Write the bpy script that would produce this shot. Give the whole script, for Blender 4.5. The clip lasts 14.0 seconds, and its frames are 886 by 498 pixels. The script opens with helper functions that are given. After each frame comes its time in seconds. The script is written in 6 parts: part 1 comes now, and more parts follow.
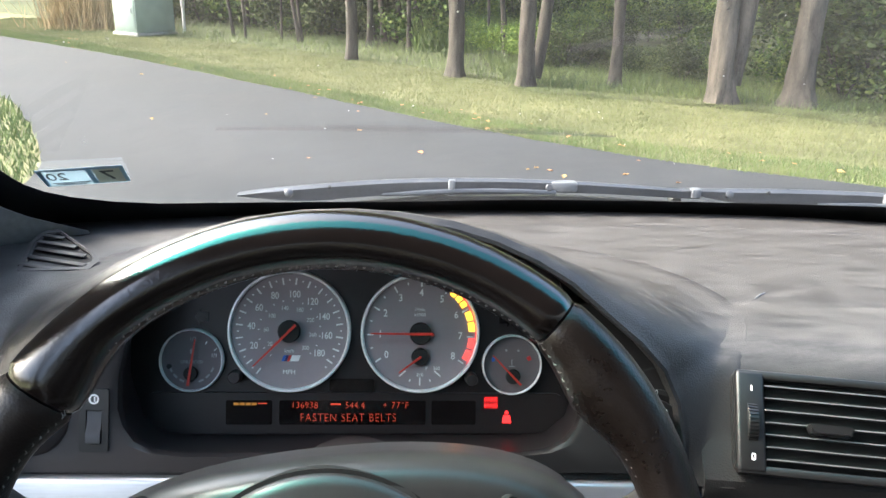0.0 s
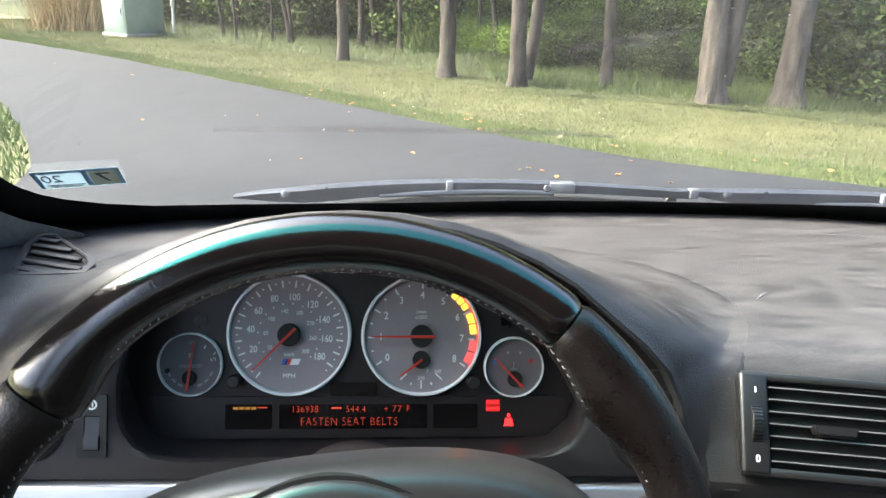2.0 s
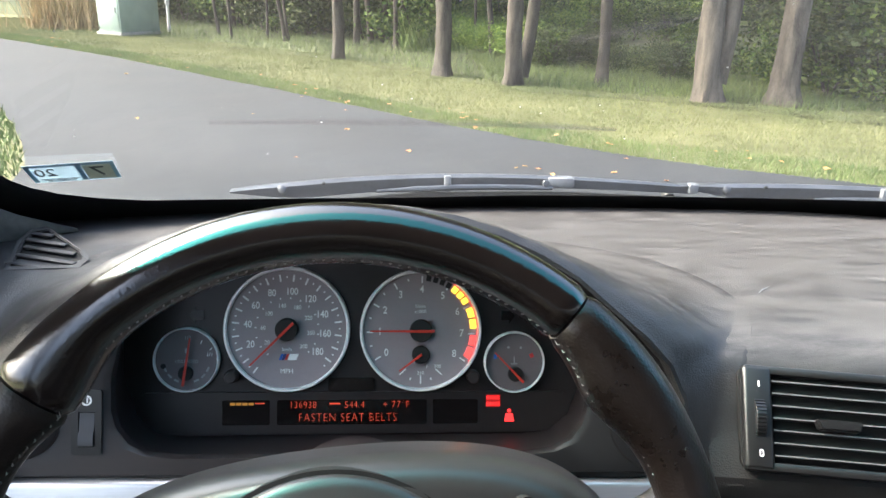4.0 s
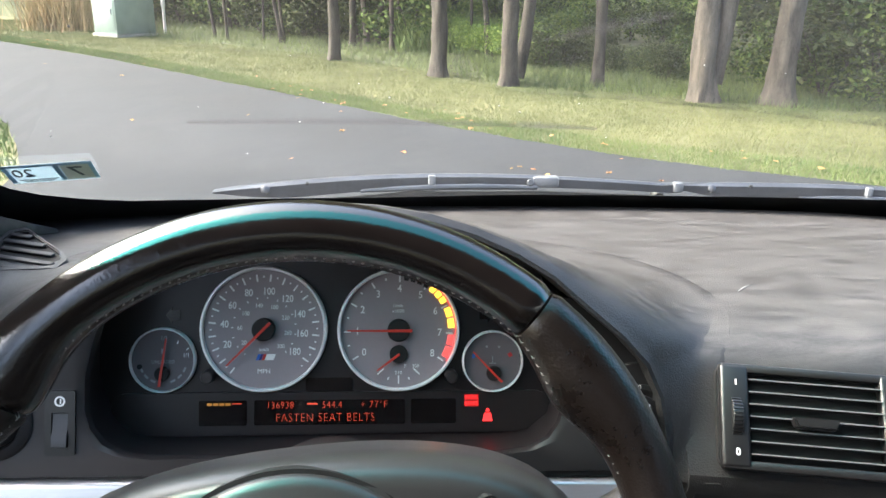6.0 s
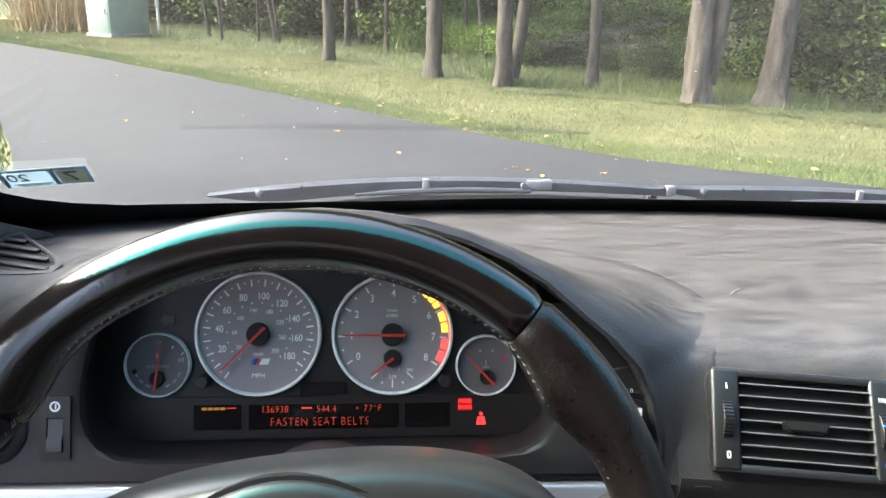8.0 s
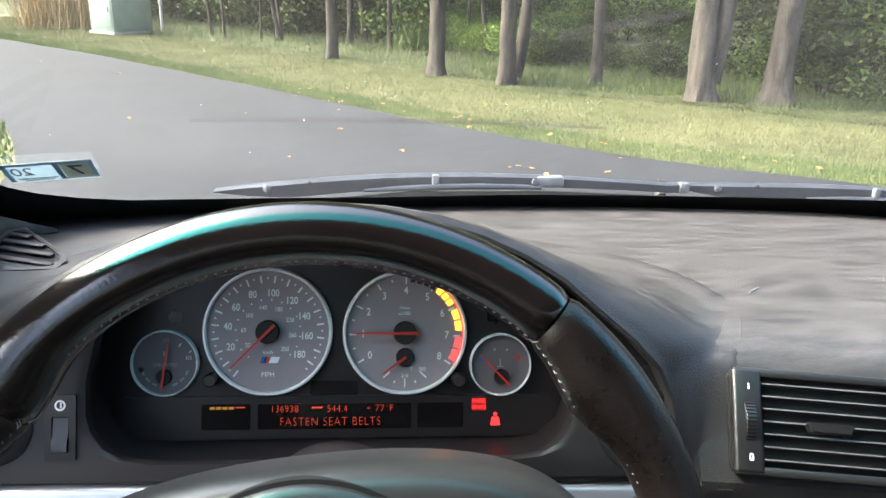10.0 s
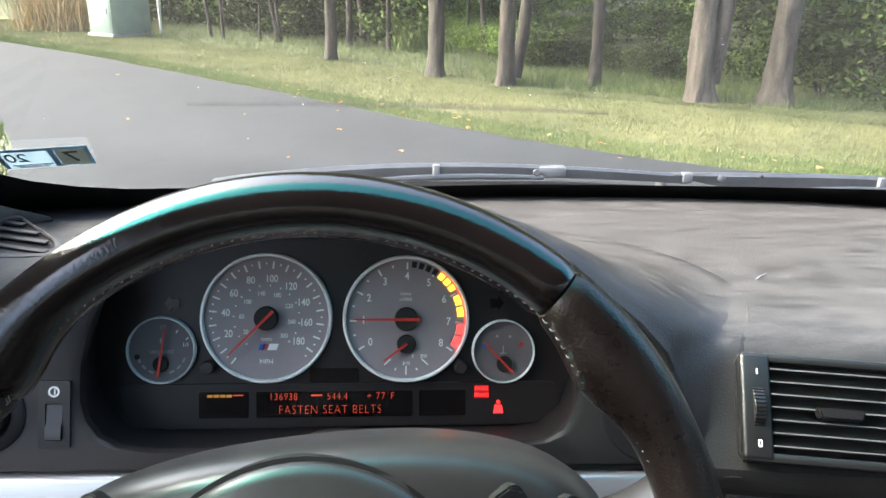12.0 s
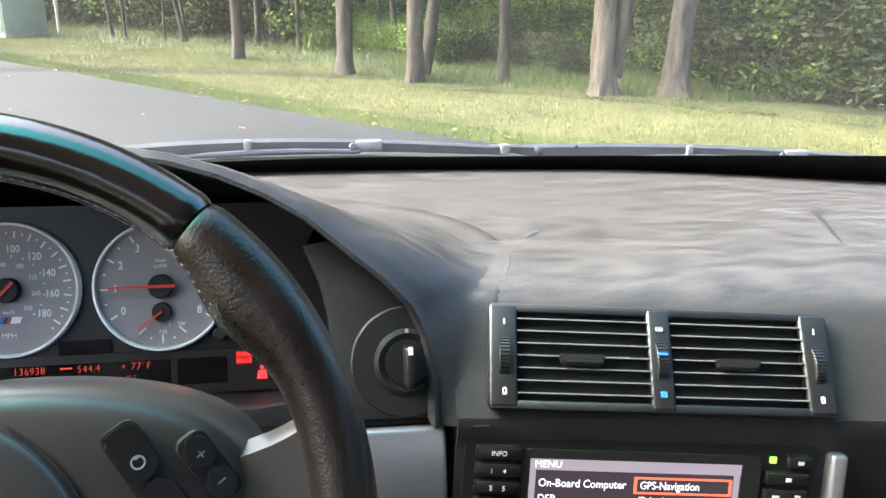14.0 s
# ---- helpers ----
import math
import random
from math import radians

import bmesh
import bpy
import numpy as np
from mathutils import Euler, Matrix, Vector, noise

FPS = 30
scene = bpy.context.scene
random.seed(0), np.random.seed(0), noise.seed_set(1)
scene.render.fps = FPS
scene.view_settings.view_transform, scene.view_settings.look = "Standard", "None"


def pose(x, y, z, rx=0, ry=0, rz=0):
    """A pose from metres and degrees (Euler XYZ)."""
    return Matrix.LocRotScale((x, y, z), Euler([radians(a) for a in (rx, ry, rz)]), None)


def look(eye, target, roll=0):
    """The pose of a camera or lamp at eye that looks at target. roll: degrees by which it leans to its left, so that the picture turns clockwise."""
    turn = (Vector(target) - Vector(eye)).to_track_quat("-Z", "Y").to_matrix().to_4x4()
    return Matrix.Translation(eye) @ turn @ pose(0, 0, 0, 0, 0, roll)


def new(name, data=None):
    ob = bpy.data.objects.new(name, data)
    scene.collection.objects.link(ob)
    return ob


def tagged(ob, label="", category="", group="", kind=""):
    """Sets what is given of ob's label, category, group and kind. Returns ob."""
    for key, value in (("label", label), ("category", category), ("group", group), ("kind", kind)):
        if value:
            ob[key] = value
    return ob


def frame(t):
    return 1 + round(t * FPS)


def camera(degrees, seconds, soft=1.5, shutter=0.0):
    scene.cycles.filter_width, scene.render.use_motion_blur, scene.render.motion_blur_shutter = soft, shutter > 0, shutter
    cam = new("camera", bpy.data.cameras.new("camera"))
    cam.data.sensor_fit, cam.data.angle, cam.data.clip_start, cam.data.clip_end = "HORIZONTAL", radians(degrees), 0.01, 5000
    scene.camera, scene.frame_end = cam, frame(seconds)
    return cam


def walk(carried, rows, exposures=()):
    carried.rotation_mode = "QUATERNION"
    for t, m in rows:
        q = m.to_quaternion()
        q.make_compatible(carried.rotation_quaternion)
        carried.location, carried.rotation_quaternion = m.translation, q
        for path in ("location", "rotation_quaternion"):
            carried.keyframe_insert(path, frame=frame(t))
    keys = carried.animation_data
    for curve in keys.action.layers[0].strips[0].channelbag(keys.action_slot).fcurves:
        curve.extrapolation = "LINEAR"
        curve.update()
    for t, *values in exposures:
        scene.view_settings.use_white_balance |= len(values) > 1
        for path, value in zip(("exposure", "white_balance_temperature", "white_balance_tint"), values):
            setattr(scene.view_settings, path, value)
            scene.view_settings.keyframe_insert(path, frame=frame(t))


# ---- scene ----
cam = camera(60.4, 14.0)
PATH = [
    (0, (0.041, 0.011, 1.252), (0.158, 1.89, 0.576), 2.0),
    (0.5, (0.038, 0.012, 1.249), (0.16, 1.89, 0.574), 2.0),
    (1, (0.042, 0.012, 1.247), (0.168, 1.89, 0.572), 2.0),
    (1.5, (0.038, 0.016, 1.248), (0.172, 1.893, 0.572), 2.1),
    (2, (0.033, 0.017, 1.251), (0.172, 1.895, 0.577), 2.0),
    (2.5, (0.032, 0.018, 1.249), (0.176, 1.896, 0.575), 2.0),
    (3, (0.032, 0.023, 1.243), (0.179, 1.899, 0.567), 2.0),
    (5.5, (0.027, 0.023, 1.245), (0.182, 1.9, 0.571), 2.0),
    (6, (0.048, 0.023, 1.242), (0.204, 1.9, 0.569), 1.9),
    (6.5, (0.046, 0.029, 1.241), (0.209, 1.904, 0.566), 2.1),
    (7, (0.043, 0.032, 1.241), (0.211, 1.907, 0.566), 2.1),
    (7.5, (0.049, 0.02, 1.248), (0.219, 1.896, 0.576), 2.0),
    (10, (0.04, 0.035, 1.24), (0.204, 1.91, 0.564), 2.1),
    (10.5, (0.024, 0.046, 1.236), (0.19, 1.921, 0.56), 2.2),
    (11, (0.018, 0.056, 1.226), (0.182, 1.93, 0.55), 2.2),
    (11.5, (0.022, 0.05, 1.222), (0.185, 1.926, 0.549), 2.1),
    (12, (0.039, 0.041, 1.222), (0.205, 1.918, 0.552), 2.0),
    (12.5, (0.07, 0.02, 1.228), (0.242, 1.898, 0.561), 1.9),
    (13, (0.097, 0.019, 1.223), (0.276, 1.893, 0.548), 2.0),
    (13.5, (0.134, 0.018, 1.21), (0.365, 1.888, 0.54), 2.0),
    (14, (0.178, 0.017, 1.194), (0.535, 1.869, 0.53), 2.0),
]
walk(cam, [(t, look(*p)) for t, *p in PATH], [(0, 3.02, 5860, 7), (12.5, 3.02, 5860, 7), (14, 3.26, 5860, 7)])

# ---- world and light ----
SUN_ELEV, SUN_TURN = radians(40), radians(282)
world = bpy.data.worlds.new("World")
scene.world = world
world.use_nodes = True
wn = world.node_tree
sky = wn.nodes.new("ShaderNodeTexSky")
sky.sky_type, sky.sun_disc = "NISHITA", False
sky.sun_elevation, sky.sun_rotation = SUN_ELEV, SUN_TURN
sky.air_density, sky.dust_density, sky.ozone_density = 1.0, 10.0, 0.2
wn.links.new(sky.outputs[0], wn.nodes["Background"].inputs[0])
wn.nodes["Background"].inputs[1].default_value = 0.15

sun_data = bpy.data.lights.new("sun", "SUN")
sun_data.energy, sun_data.angle, sun_data.color = 0.28, radians(30), (1.0, 0.96, 0.9)
sun = new("sun", sun_data)
sun_way = Vector((math.cos(SUN_ELEV) * math.sin(SUN_TURN), math.cos(SUN_ELEV) * math.cos(SUN_TURN), math.sin(SUN_ELEV)))
sun.matrix_world = look(tuple(sun_way * 60), (0, 0, 0))

# ---- materials ----


def mat(name, color, rough=0.5, metal=0.0, vary=0.0, scale=8.0, bump=0.0, bump_scale=60.0, spec=0.5, stretch=(1, 1, 1), island=0.0,
        second=None, emit=None, strength=0.0, obrand=0.0, rough_vary=0.0, coat=0.0):
    """A surface with colour variation at two scales, fine relief and optional per-piece variation."""
    m = bpy.data.materials.new(name)
    m.use_nodes = True
    nt = m.node_tree
    b = nt.nodes["Principled BSDF"]
    b.inputs["Base Color"].default_value = (*color, 1)
    b.inputs["Roughness"].default_value = rough
    b.inputs["Metallic"].default_value = metal
    b.inputs["Specular IOR Level"].default_value = spec
    b.inputs["Coat Weight"].default_value = coat
    b.inputs["Coat Roughness"].default_value = 0.12
    if emit:
        b.inputs["Emission Color"].default_value = (*emit, 1)
        b.inputs["Emission Strength"].default_value = strength
    if vary or bump or rough_vary or second:
        tc = nt.nodes.new("ShaderNodeTexCoord")
        mp = nt.nodes.new("ShaderNodeMapping")
        mp.inputs["Scale"].default_value = stretch
        nt.links.new(tc.outputs["Object"], mp.inputs[0])
        n1 = nt.nodes.new("ShaderNodeTexNoise")
        n1.inputs["Scale"].default_value, n1.inputs["Detail"].default_value = scale, 6
        nt.links.new(mp.outputs[0], n1.inputs[0])
        n2 = nt.nodes.new("ShaderNodeTexNoise")
        n2.inputs["Scale"].default_value, n2.inputs["Detail"].default_value = scale * 9, 4
        nt.links.new(mp.outputs[0], n2.inputs[0])
        add = nt.nodes.new("ShaderNodeMath")
        add.operation = "MULTIPLY_ADD"
        add.inputs[1].default_value = 0.5
        nt.links.new(n2.outputs[0], add.inputs[0])
        nt.links.new(n1.outputs[0], add.inputs[2])
        fac = add.outputs[0]
        if vary or second:
            r = nt.nodes.new("ShaderNodeMapRange")
            r.inputs["From Min"].default_value, r.inputs["From Max"].default_value = 0.5, 1.0
            nt.links.new(fac, r.inputs[0])
            mix = nt.nodes.new("ShaderNodeMix")
            mix.data_type = "RGBA"
            lo = tuple(c * (1 - vary) for c in color)
            hi = second or tuple(min(1, c * (1 + vary)) for c in color)
            mix.inputs[6].default_value, mix.inputs[7].default_value = (*lo, 1), (*hi, 1)
            nt.links.new(r.outputs[0], mix.inputs[0])
            out = mix.outputs[2]
            if island or obrand:
                src = nt.nodes.new("ShaderNodeNewGeometry").outputs["Random Per Island"] if island else nt.nodes.new("ShaderNodeObjectInfo").outputs["Random"]
                r2 = nt.nodes.new("ShaderNodeMapRange")
                k = island or obrand
                r2.inputs["To Min"].default_value, r2.inputs["To Max"].default_value = 1 - k, 1 + k
                nt.links.new(src, r2.inputs[0])
                hs = nt.nodes.new("ShaderNodeHueSaturation")
                nt.links.new(r2.outputs[0], hs.inputs["Value"])
                r3 = nt.nodes.new("ShaderNodeMapRange")
                r3.inputs["To Min"].default_value, r3.inputs["To Max"].default_value = 0.5 + 0.05 * k, 0.5 - 0.05 * k
                nt.links.new(src, r3.inputs[0])
                nt.links.new(r3.outputs[0], hs.inputs["Hue"])
                nt.links.new(out, hs.inputs["Color"])
                out = hs.outputs[0]
            nt.links.new(out, b.inputs["Base Color"])
        if rough_vary:
            rr = nt.nodes.new("ShaderNodeMapRange")
            rr.inputs["From Min"].default_value, rr.inputs["From Max"].default_value = 0.5, 1.0
            rr.inputs["To Min"].default_value, rr.inputs["To Max"].default_value = rough - rough_vary, rough + rough_vary
            nt.links.new(fac, rr.inputs[0])
            nt.links.new(rr.outputs[0], b.inputs["Roughness"])
        if bump:
            n3 = nt.nodes.new("ShaderNodeTexNoise")
            n3.inputs["Scale"].default_value, n3.inputs["Detail"].default_value = bump_scale, 3
            nt.links.new(tc.outputs["Object"], n3.inputs[0])
            bp = nt.nodes.new("ShaderNodeBump")
            bp.inputs["Strength"].default_value, bp.inputs["Distance"].default_value = bump, 0.2 / bump_scale
            nt.links.new(n3.outputs[0], bp.inputs["Height"])
            nt.links.new(bp.outputs[0], b.inputs["Normal"])
    return m


def grain(m, scale, strength, distance):
    """Pebbled leather grain: cell relief chained before the noise relief."""
    nt = m.node_tree
    b = nt.nodes["Principled BSDF"]
    tc = nt.nodes.new("ShaderNodeTexCoord")
    v = nt.nodes.new("ShaderNodeTexVoronoi")
    v.inputs["Scale"].default_value = scale
    nt.links.new(tc.outputs["Object"], v.inputs["Vector"])
    bp = nt.nodes.new("ShaderNodeBump")
    bp.inputs["Strength"].default_value, bp.inputs["Distance"].default_value = strength, distance
    bp.invert = True
    nt.links.new(v.outputs["Distance"], bp.inputs["Height"])
    old = b.inputs["Normal"].links
    if old:
        nt.links.new(old[0].from_socket, bp.inputs["Normal"])
    nt.links.new(bp.outputs[0], b.inputs["Normal"])
    return m


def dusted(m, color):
    """Pale dust and fading, with the light on upward faces painted in too."""
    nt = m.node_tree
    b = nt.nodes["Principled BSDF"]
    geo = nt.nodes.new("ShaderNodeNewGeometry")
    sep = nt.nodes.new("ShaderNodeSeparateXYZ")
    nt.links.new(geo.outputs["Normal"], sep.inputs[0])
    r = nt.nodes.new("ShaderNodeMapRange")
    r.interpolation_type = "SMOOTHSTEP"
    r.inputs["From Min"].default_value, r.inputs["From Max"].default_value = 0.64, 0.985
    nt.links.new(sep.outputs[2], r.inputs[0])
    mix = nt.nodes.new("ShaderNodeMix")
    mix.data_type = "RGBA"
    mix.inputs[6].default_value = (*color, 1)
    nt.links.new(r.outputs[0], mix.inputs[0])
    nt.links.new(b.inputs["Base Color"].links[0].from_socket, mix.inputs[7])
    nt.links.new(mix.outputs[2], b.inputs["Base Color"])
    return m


def glass(name, tint, dust=0.0, gloss_rough=0.0):
    """Thin pane: clear, with mirror gloss by angle and a faint film of dust."""
    m = bpy.data.materials.new(name)
    m.use_nodes = True
    nt = m.node_tree
    nt.nodes.remove(nt.nodes["Principled BSDF"])
    out = nt.nodes["Material Output"]
    tr = nt.nodes.new("ShaderNodeBsdfTransparent")
    tr.inputs[0].default_value = (*tint, 1)
    gl = nt.nodes.new("ShaderNodeBsdfGlossy")
    gl.inputs["Roughness"].default_value = gloss_rough
    lw = nt.nodes.new("ShaderNodeLayerWeight")
    lw.inputs[0].default_value = 0.5
    pw = nt.nodes.new("ShaderNodeMath")
    pw.operation = "POWER"
    pw.inputs[1].default_value = 5
    nt.links.new(lw.outputs["Facing"], pw.inputs[0])
    fr = nt.nodes.new("ShaderNodeMath")
    fr.operation = "MULTIPLY_ADD"
    fr.inputs[1].default_value, fr.inputs[2].default_value = 0.9, 0.045
    nt.links.new(pw.outputs[0], fr.inputs[0])
    mx = nt.nodes.new("ShaderNodeMixShader")
    nt.links.new(fr.outputs[0], mx.inputs[0])
    nt.links.new(tr.outputs[0], mx.inputs[1])
    nt.links.new(gl.outputs[0], mx.inputs[2])
    last = mx.outputs[0]
    if dust:
        tl = nt.nodes.new("ShaderNodeBsdfTranslucent")
        tl.inputs[0].default_value = (0.9, 0.9, 0.88, 1)
        n = nt.nodes.new("ShaderNodeTexNoise")
        n.inputs["Scale"].default_value, n.inputs["Detail"].default_value = 5, 4
        tc = nt.nodes.new("ShaderNodeTexCoord")
        nt.links.new(tc.outputs["Object"], n.inputs[0])
        r = nt.nodes.new("ShaderNodeMapRange")
        r.inputs["From Min"].default_value, r.inputs["From Max"].default_value = 0.3, 0.75
        r.inputs["To Min"].default_value, r.inputs["To Max"].default_value = dust * 0.6, dust * 1.3
        nt.links.new(n.outputs[0], r.inputs[0])
        m2 = nt.nodes.new("ShaderNodeMixShader")
        nt.links.new(r.outputs[0], m2.inputs[0])
        nt.links.new(last, m2.inputs[1])
        nt.links.new(tl.outputs[0], m2.inputs[2])
        last = m2.outputs[0]
    nt.links.new(last, out.inputs[0])
    return m


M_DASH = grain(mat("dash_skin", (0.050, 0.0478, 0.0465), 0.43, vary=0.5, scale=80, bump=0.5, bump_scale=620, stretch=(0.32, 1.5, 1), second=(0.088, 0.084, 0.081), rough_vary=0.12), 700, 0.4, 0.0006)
# steep faces get a darker colour, their shade put into the skin
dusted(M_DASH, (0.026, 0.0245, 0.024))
M_FASCIA = grain(mat("fascia_skin", (0.024, 0.024, 0.0245), 0.46, vary=0.2, scale=45, bump=0.3, bump_scale=900, rough_vary=0.06), 700, 0.35, 0.0006)
M_HOOD_SHADED = grain(mat("shaded_hood_skin", (0.012, 0.012, 0.0125), 0.6, vary=0.2, scale=9, bump=0.3, bump_scale=800, rough_vary=0.06), 500, 0.5, 0.0008)
M_PANEL = mat("panel_plastic", (0.019, 0.0160, 0.0163), 0.5, vary=0.15, scale=12, bump=0.15, bump_scale=1200)
M_POD_SHADED = mat("shaded_pod_plastic", (0.007, 0.007, 0.0075), 0.55, vary=0.15, scale=12)
M_CLUSTER = mat("cluster_plastic", (0.0145, 0.0115, 0.0118), 0.42, vary=0.15, scale=14, bump=0.1, bump_scale=1500)
M_DARK = mat("dark_cavity", (0.006, 0.006, 0.006), 0.7, vary=0.2, scale=20)
M_LEATHER = grain(mat("worn_leather", (0.0065, 0.005, 0.0046), 0.12, vary=0.3, scale=22, bump=0.34, bump_scale=520, rough_vary=0.05, spec=0.8, coat=0.7), 900, 0.12, 0.0003)
M_GRIP = grain(mat("grip_leather", (0.0085, 0.0062, 0.0054), 0.33, vary=0.35, scale=25, bump=0.12, bump_scale=600, rough_vary=0.08, spec=0.5, coat=0.1), 620, 0.4, 0.0004)
M_THREAD = mat("grey_thread", (0.22, 0.21, 0.20), 0.8, vary=0.2, scale=300)
M_HUB = mat("airbag_skin", (0.040, 0.039, 0.039), 0.30, vary=0.15, scale=15, bump=0.3, bump_scale=1100, spec=0.7)
M_BUTTON = mat("soft_button", (0.010, 0.010, 0.0105), 0.32, vary=0.1, scale=30)
M_SILVER = mat("silver_trim", (0.527, 0.527, 0.5355), 0.32, metal=0.85, vary=0.06, scale=30, stretch=(1, 20, 20), bump=0.05, bump_scale=900)
M_RING = mat("satin_ring", (0.86, 0.86, 0.86), 0.35, metal=0.1, vary=0.05, scale=60)
M_FACE = mat("dial_face", (0.27, 0.23, 0.245), 0.6, vary=0.05, scale=40)
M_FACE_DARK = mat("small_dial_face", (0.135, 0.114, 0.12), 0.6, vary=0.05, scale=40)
M_MARK = mat("dial_mark", (0.78, 0.78, 0.78), 0.6, vary=0.04, scale=200)
M_FAINT = mat("faint_mark", (0.30, 0.30, 0.31), 0.6, vary=0.05, scale=200)
M_NEEDLE = mat("red_needle", (0.55, 0.035, 0.02), 0.45, vary=0.1, scale=200)
M_RED = mat("red_paint", (0.5, 0.03, 0.03), 0.5, vary=0.1, scale=200)
M_BLUE = mat("blue_paint", (0.02, 0.12, 0.5), 0.5, vary=0.1, scale=200)
M_NAVY = mat("dark_blue_paint", (0.02, 0.03, 0.15), 0.5, vary=0.1, scale=200)
M_LED_RED = mat("lit_red", (0.3, 0.01, 0.01), 0.5, emit=(1.0, 0.022, 0.02), strength=0.4)
M_LED_ORANGE = mat("lit_orange", (0.2, 0.03, 0.015), 0.5, emit=(1.0, 0.085, 0.03), strength=0.085)
M_LED_AMBER = mat("lit_amber", (0.3, 0.2, 0.02), 0.5, emit=(1.0, 0.42, 0.02), strength=0.600)
M_LED_DIM = mat("dim_amber", (0.2, 0.1, 0.02), 0.5, emit=(0.5, 0.2, 0.02), strength=0.084)
M_LED_PINK = mat("lit_scarlet", (0.3, 0.02, 0.02), 0.5, emit=(1.0, 0.085, 0.07), strength=0.22)
M_LED_DULL = mat("dull_red", (0.2, 0.01, 0.01), 0.5, emit=(1.0, 0.02, 0.02), strength=0.03)
M_LED_GREEN = mat("lit_green", (0.1, 0.4, 0.02), 0.5, emit=(0.3, 1.0, 0.05), strength=0.350)
M_LED_BLUE = mat("lit_blue", (0.02, 0.1, 0.5), 0.5, emit=(0.05, 0.25, 1.0), strength=0.175)
M_SCREEN = mat("screen_glow", (0.01, 0.01, 0.01), 0.3, emit=(0.10, 0.065, 0.08), strength=0.077)
M_SCREEN_BAR = mat("screen_bar", (0.02, 0.02, 0.02), 0.3, emit=(0.42, 0.33, 0.36), strength=0.137)
M_SCREEN_TEXT = mat("screen_text", (0.1, 0.1, 0.1), 0.3, emit=(1, 0.93, 0.95), strength=0.220)
M_SCREEN_RED = mat("screen_red", (0.1, 0.02, 0.02), 0.3, emit=(0.75, 0.13, 0.06), strength=0.252)
M_LCD = mat("lcd_window", (0.006, 0.005, 0.005), 0.18, vary=0.1, scale=30)
M_VENT = mat("vent_plastic", (0.007, 0.007, 0.0072), 0.42, vary=0.12, scale=30, bump=0.1, bump_scale=1200, spec=0.7)
M_SLAT = mat("slat_plastic", (0.008, 0.008, 0.008), 0.6, vary=0.1, scale=40)
M_EDGE = mat("slat_edge", (0.22, 0.22, 0.225), 0.3, metal=0.5, vary=0.1, scale=40)
M_RUBBER = mat("black_rubber", (0.012, 0.012, 0.012), 0.6, vary=0.3, scale=40)
M_FRIT = mat("ceramic_frit", (0.004, 0.004, 0.004), 0.5, vary=0.1, scale=30)
M_WIPER = mat("wiper_paint", (0.060, 0.064, 0.074), 0.36, metal=0.1, vary=0.25, scale=25, bump=0.1, bump_scale=500, spec=0.8)
M_CLIP = mat("wiper_clip", (0.165, 0.1725, 0.1875), 0.35, vary=0.15, scale=40)
M_PAINT = mat("car_paint", (0.012, 0.013, 0.015), 0.25, metal=0.3, vary=0.1, scale=6, coat=0.6)
M_PILLAR = mat("pillar_cloth", (0.17, 0.185, 0.185), 0.9, vary=0.25, scale=18, bump=0.4, bump_scale=700)
M_HEADLINER = mat("headliner", (0.085, 0.08, 0.078), 0.95, vary=0.1, scale=20, bump=0.3, bump_scale=700)
M_SEAT = grain(mat("seat_leather", (0.02, 0.02, 0.02), 0.45, vary=0.2, scale=15), 300, 0.4, 0.001)
M_CARPET = mat("carpet", (0.02, 0.02, 0.02), 0.95, vary=0.3, scale=60, bump=0.5, bump_scale=900)
M_GLASS = glass("windscreen_glass", (0.93, 0.965, 0.95), 0.006)
M_BAND = glass("shade_band_glass", (0.18, 0.90, 0.80), 0.01)
M_SIDE = glass("side_glass", (0.86, 0.88, 0.88))
# darkness added to unseen panes to hold back light from behind
M_LIGHT_CUT = glass("light_cut_glass", (0.14, 0.14, 0.14))
M_STREAK = glass("streak_glass", (0.945, 0.945, 0.95))


def paper(name, color):
    """Thin paper: daylight shines through it."""
    m = mat(name, color, 0.6, vary=0.12, scale=70)
    nt = m.node_tree
    tl = nt.nodes.new("ShaderNodeBsdfTranslucent")
    tl.inputs[0].default_value = (*color, 1)
    mx = nt.nodes.new("ShaderNodeMixShader")
    mx.inputs[0].default_value = 0.65
    nt.links.new(nt.nodes["Principled BSDF"].outputs[0], mx.inputs[1])
    nt.links.new(tl.outputs[0], mx.inputs[2])
    nt.links.new(mx.outputs[0], nt.nodes["Material Output"].inputs[0])
    return m


M_STICKER = paper("sticker_paper", (0.38, 0.455, 0.50))
M_STICKER_BLUE = paper("sticker_blue", (0.27, 0.38, 0.47))
M_STICKER_CREAM = paper("sticker_cream", (0.46, 0.46, 0.40))
M_WEED = mat("weed_blades", (0.0648, 0.108, 0.0216), 0.6, vary=0.3, scale=0.8, second=(0.1224, 0.1584, 0.0432), island=0.5)
M_INK = mat("sticker_ink", (0.03, 0.035, 0.04), 0.6, vary=0.2, scale=200)
M_ASPHALT = mat("asphalt", (0.0245, 0.0275, 0.0325), 0.82, vary=0.22, scale=0.9, bump=0.5, bump_scale=90, spec=0.35, rough_vary=0.06)
M_GROUND = mat("lawn_soil", (0.0936, 0.108, 0.0324), 0.9, vary=0.35, scale=1.1, bump=0.6, bump_scale=60, second=(0.185, 0.171, 0.075))
M_GRASS = mat("grass_blades", (0.085, 0.125, 0.026), 0.65, vary=0.3, scale=0.7, second=(0.178, 0.176, 0.07), island=0.18)
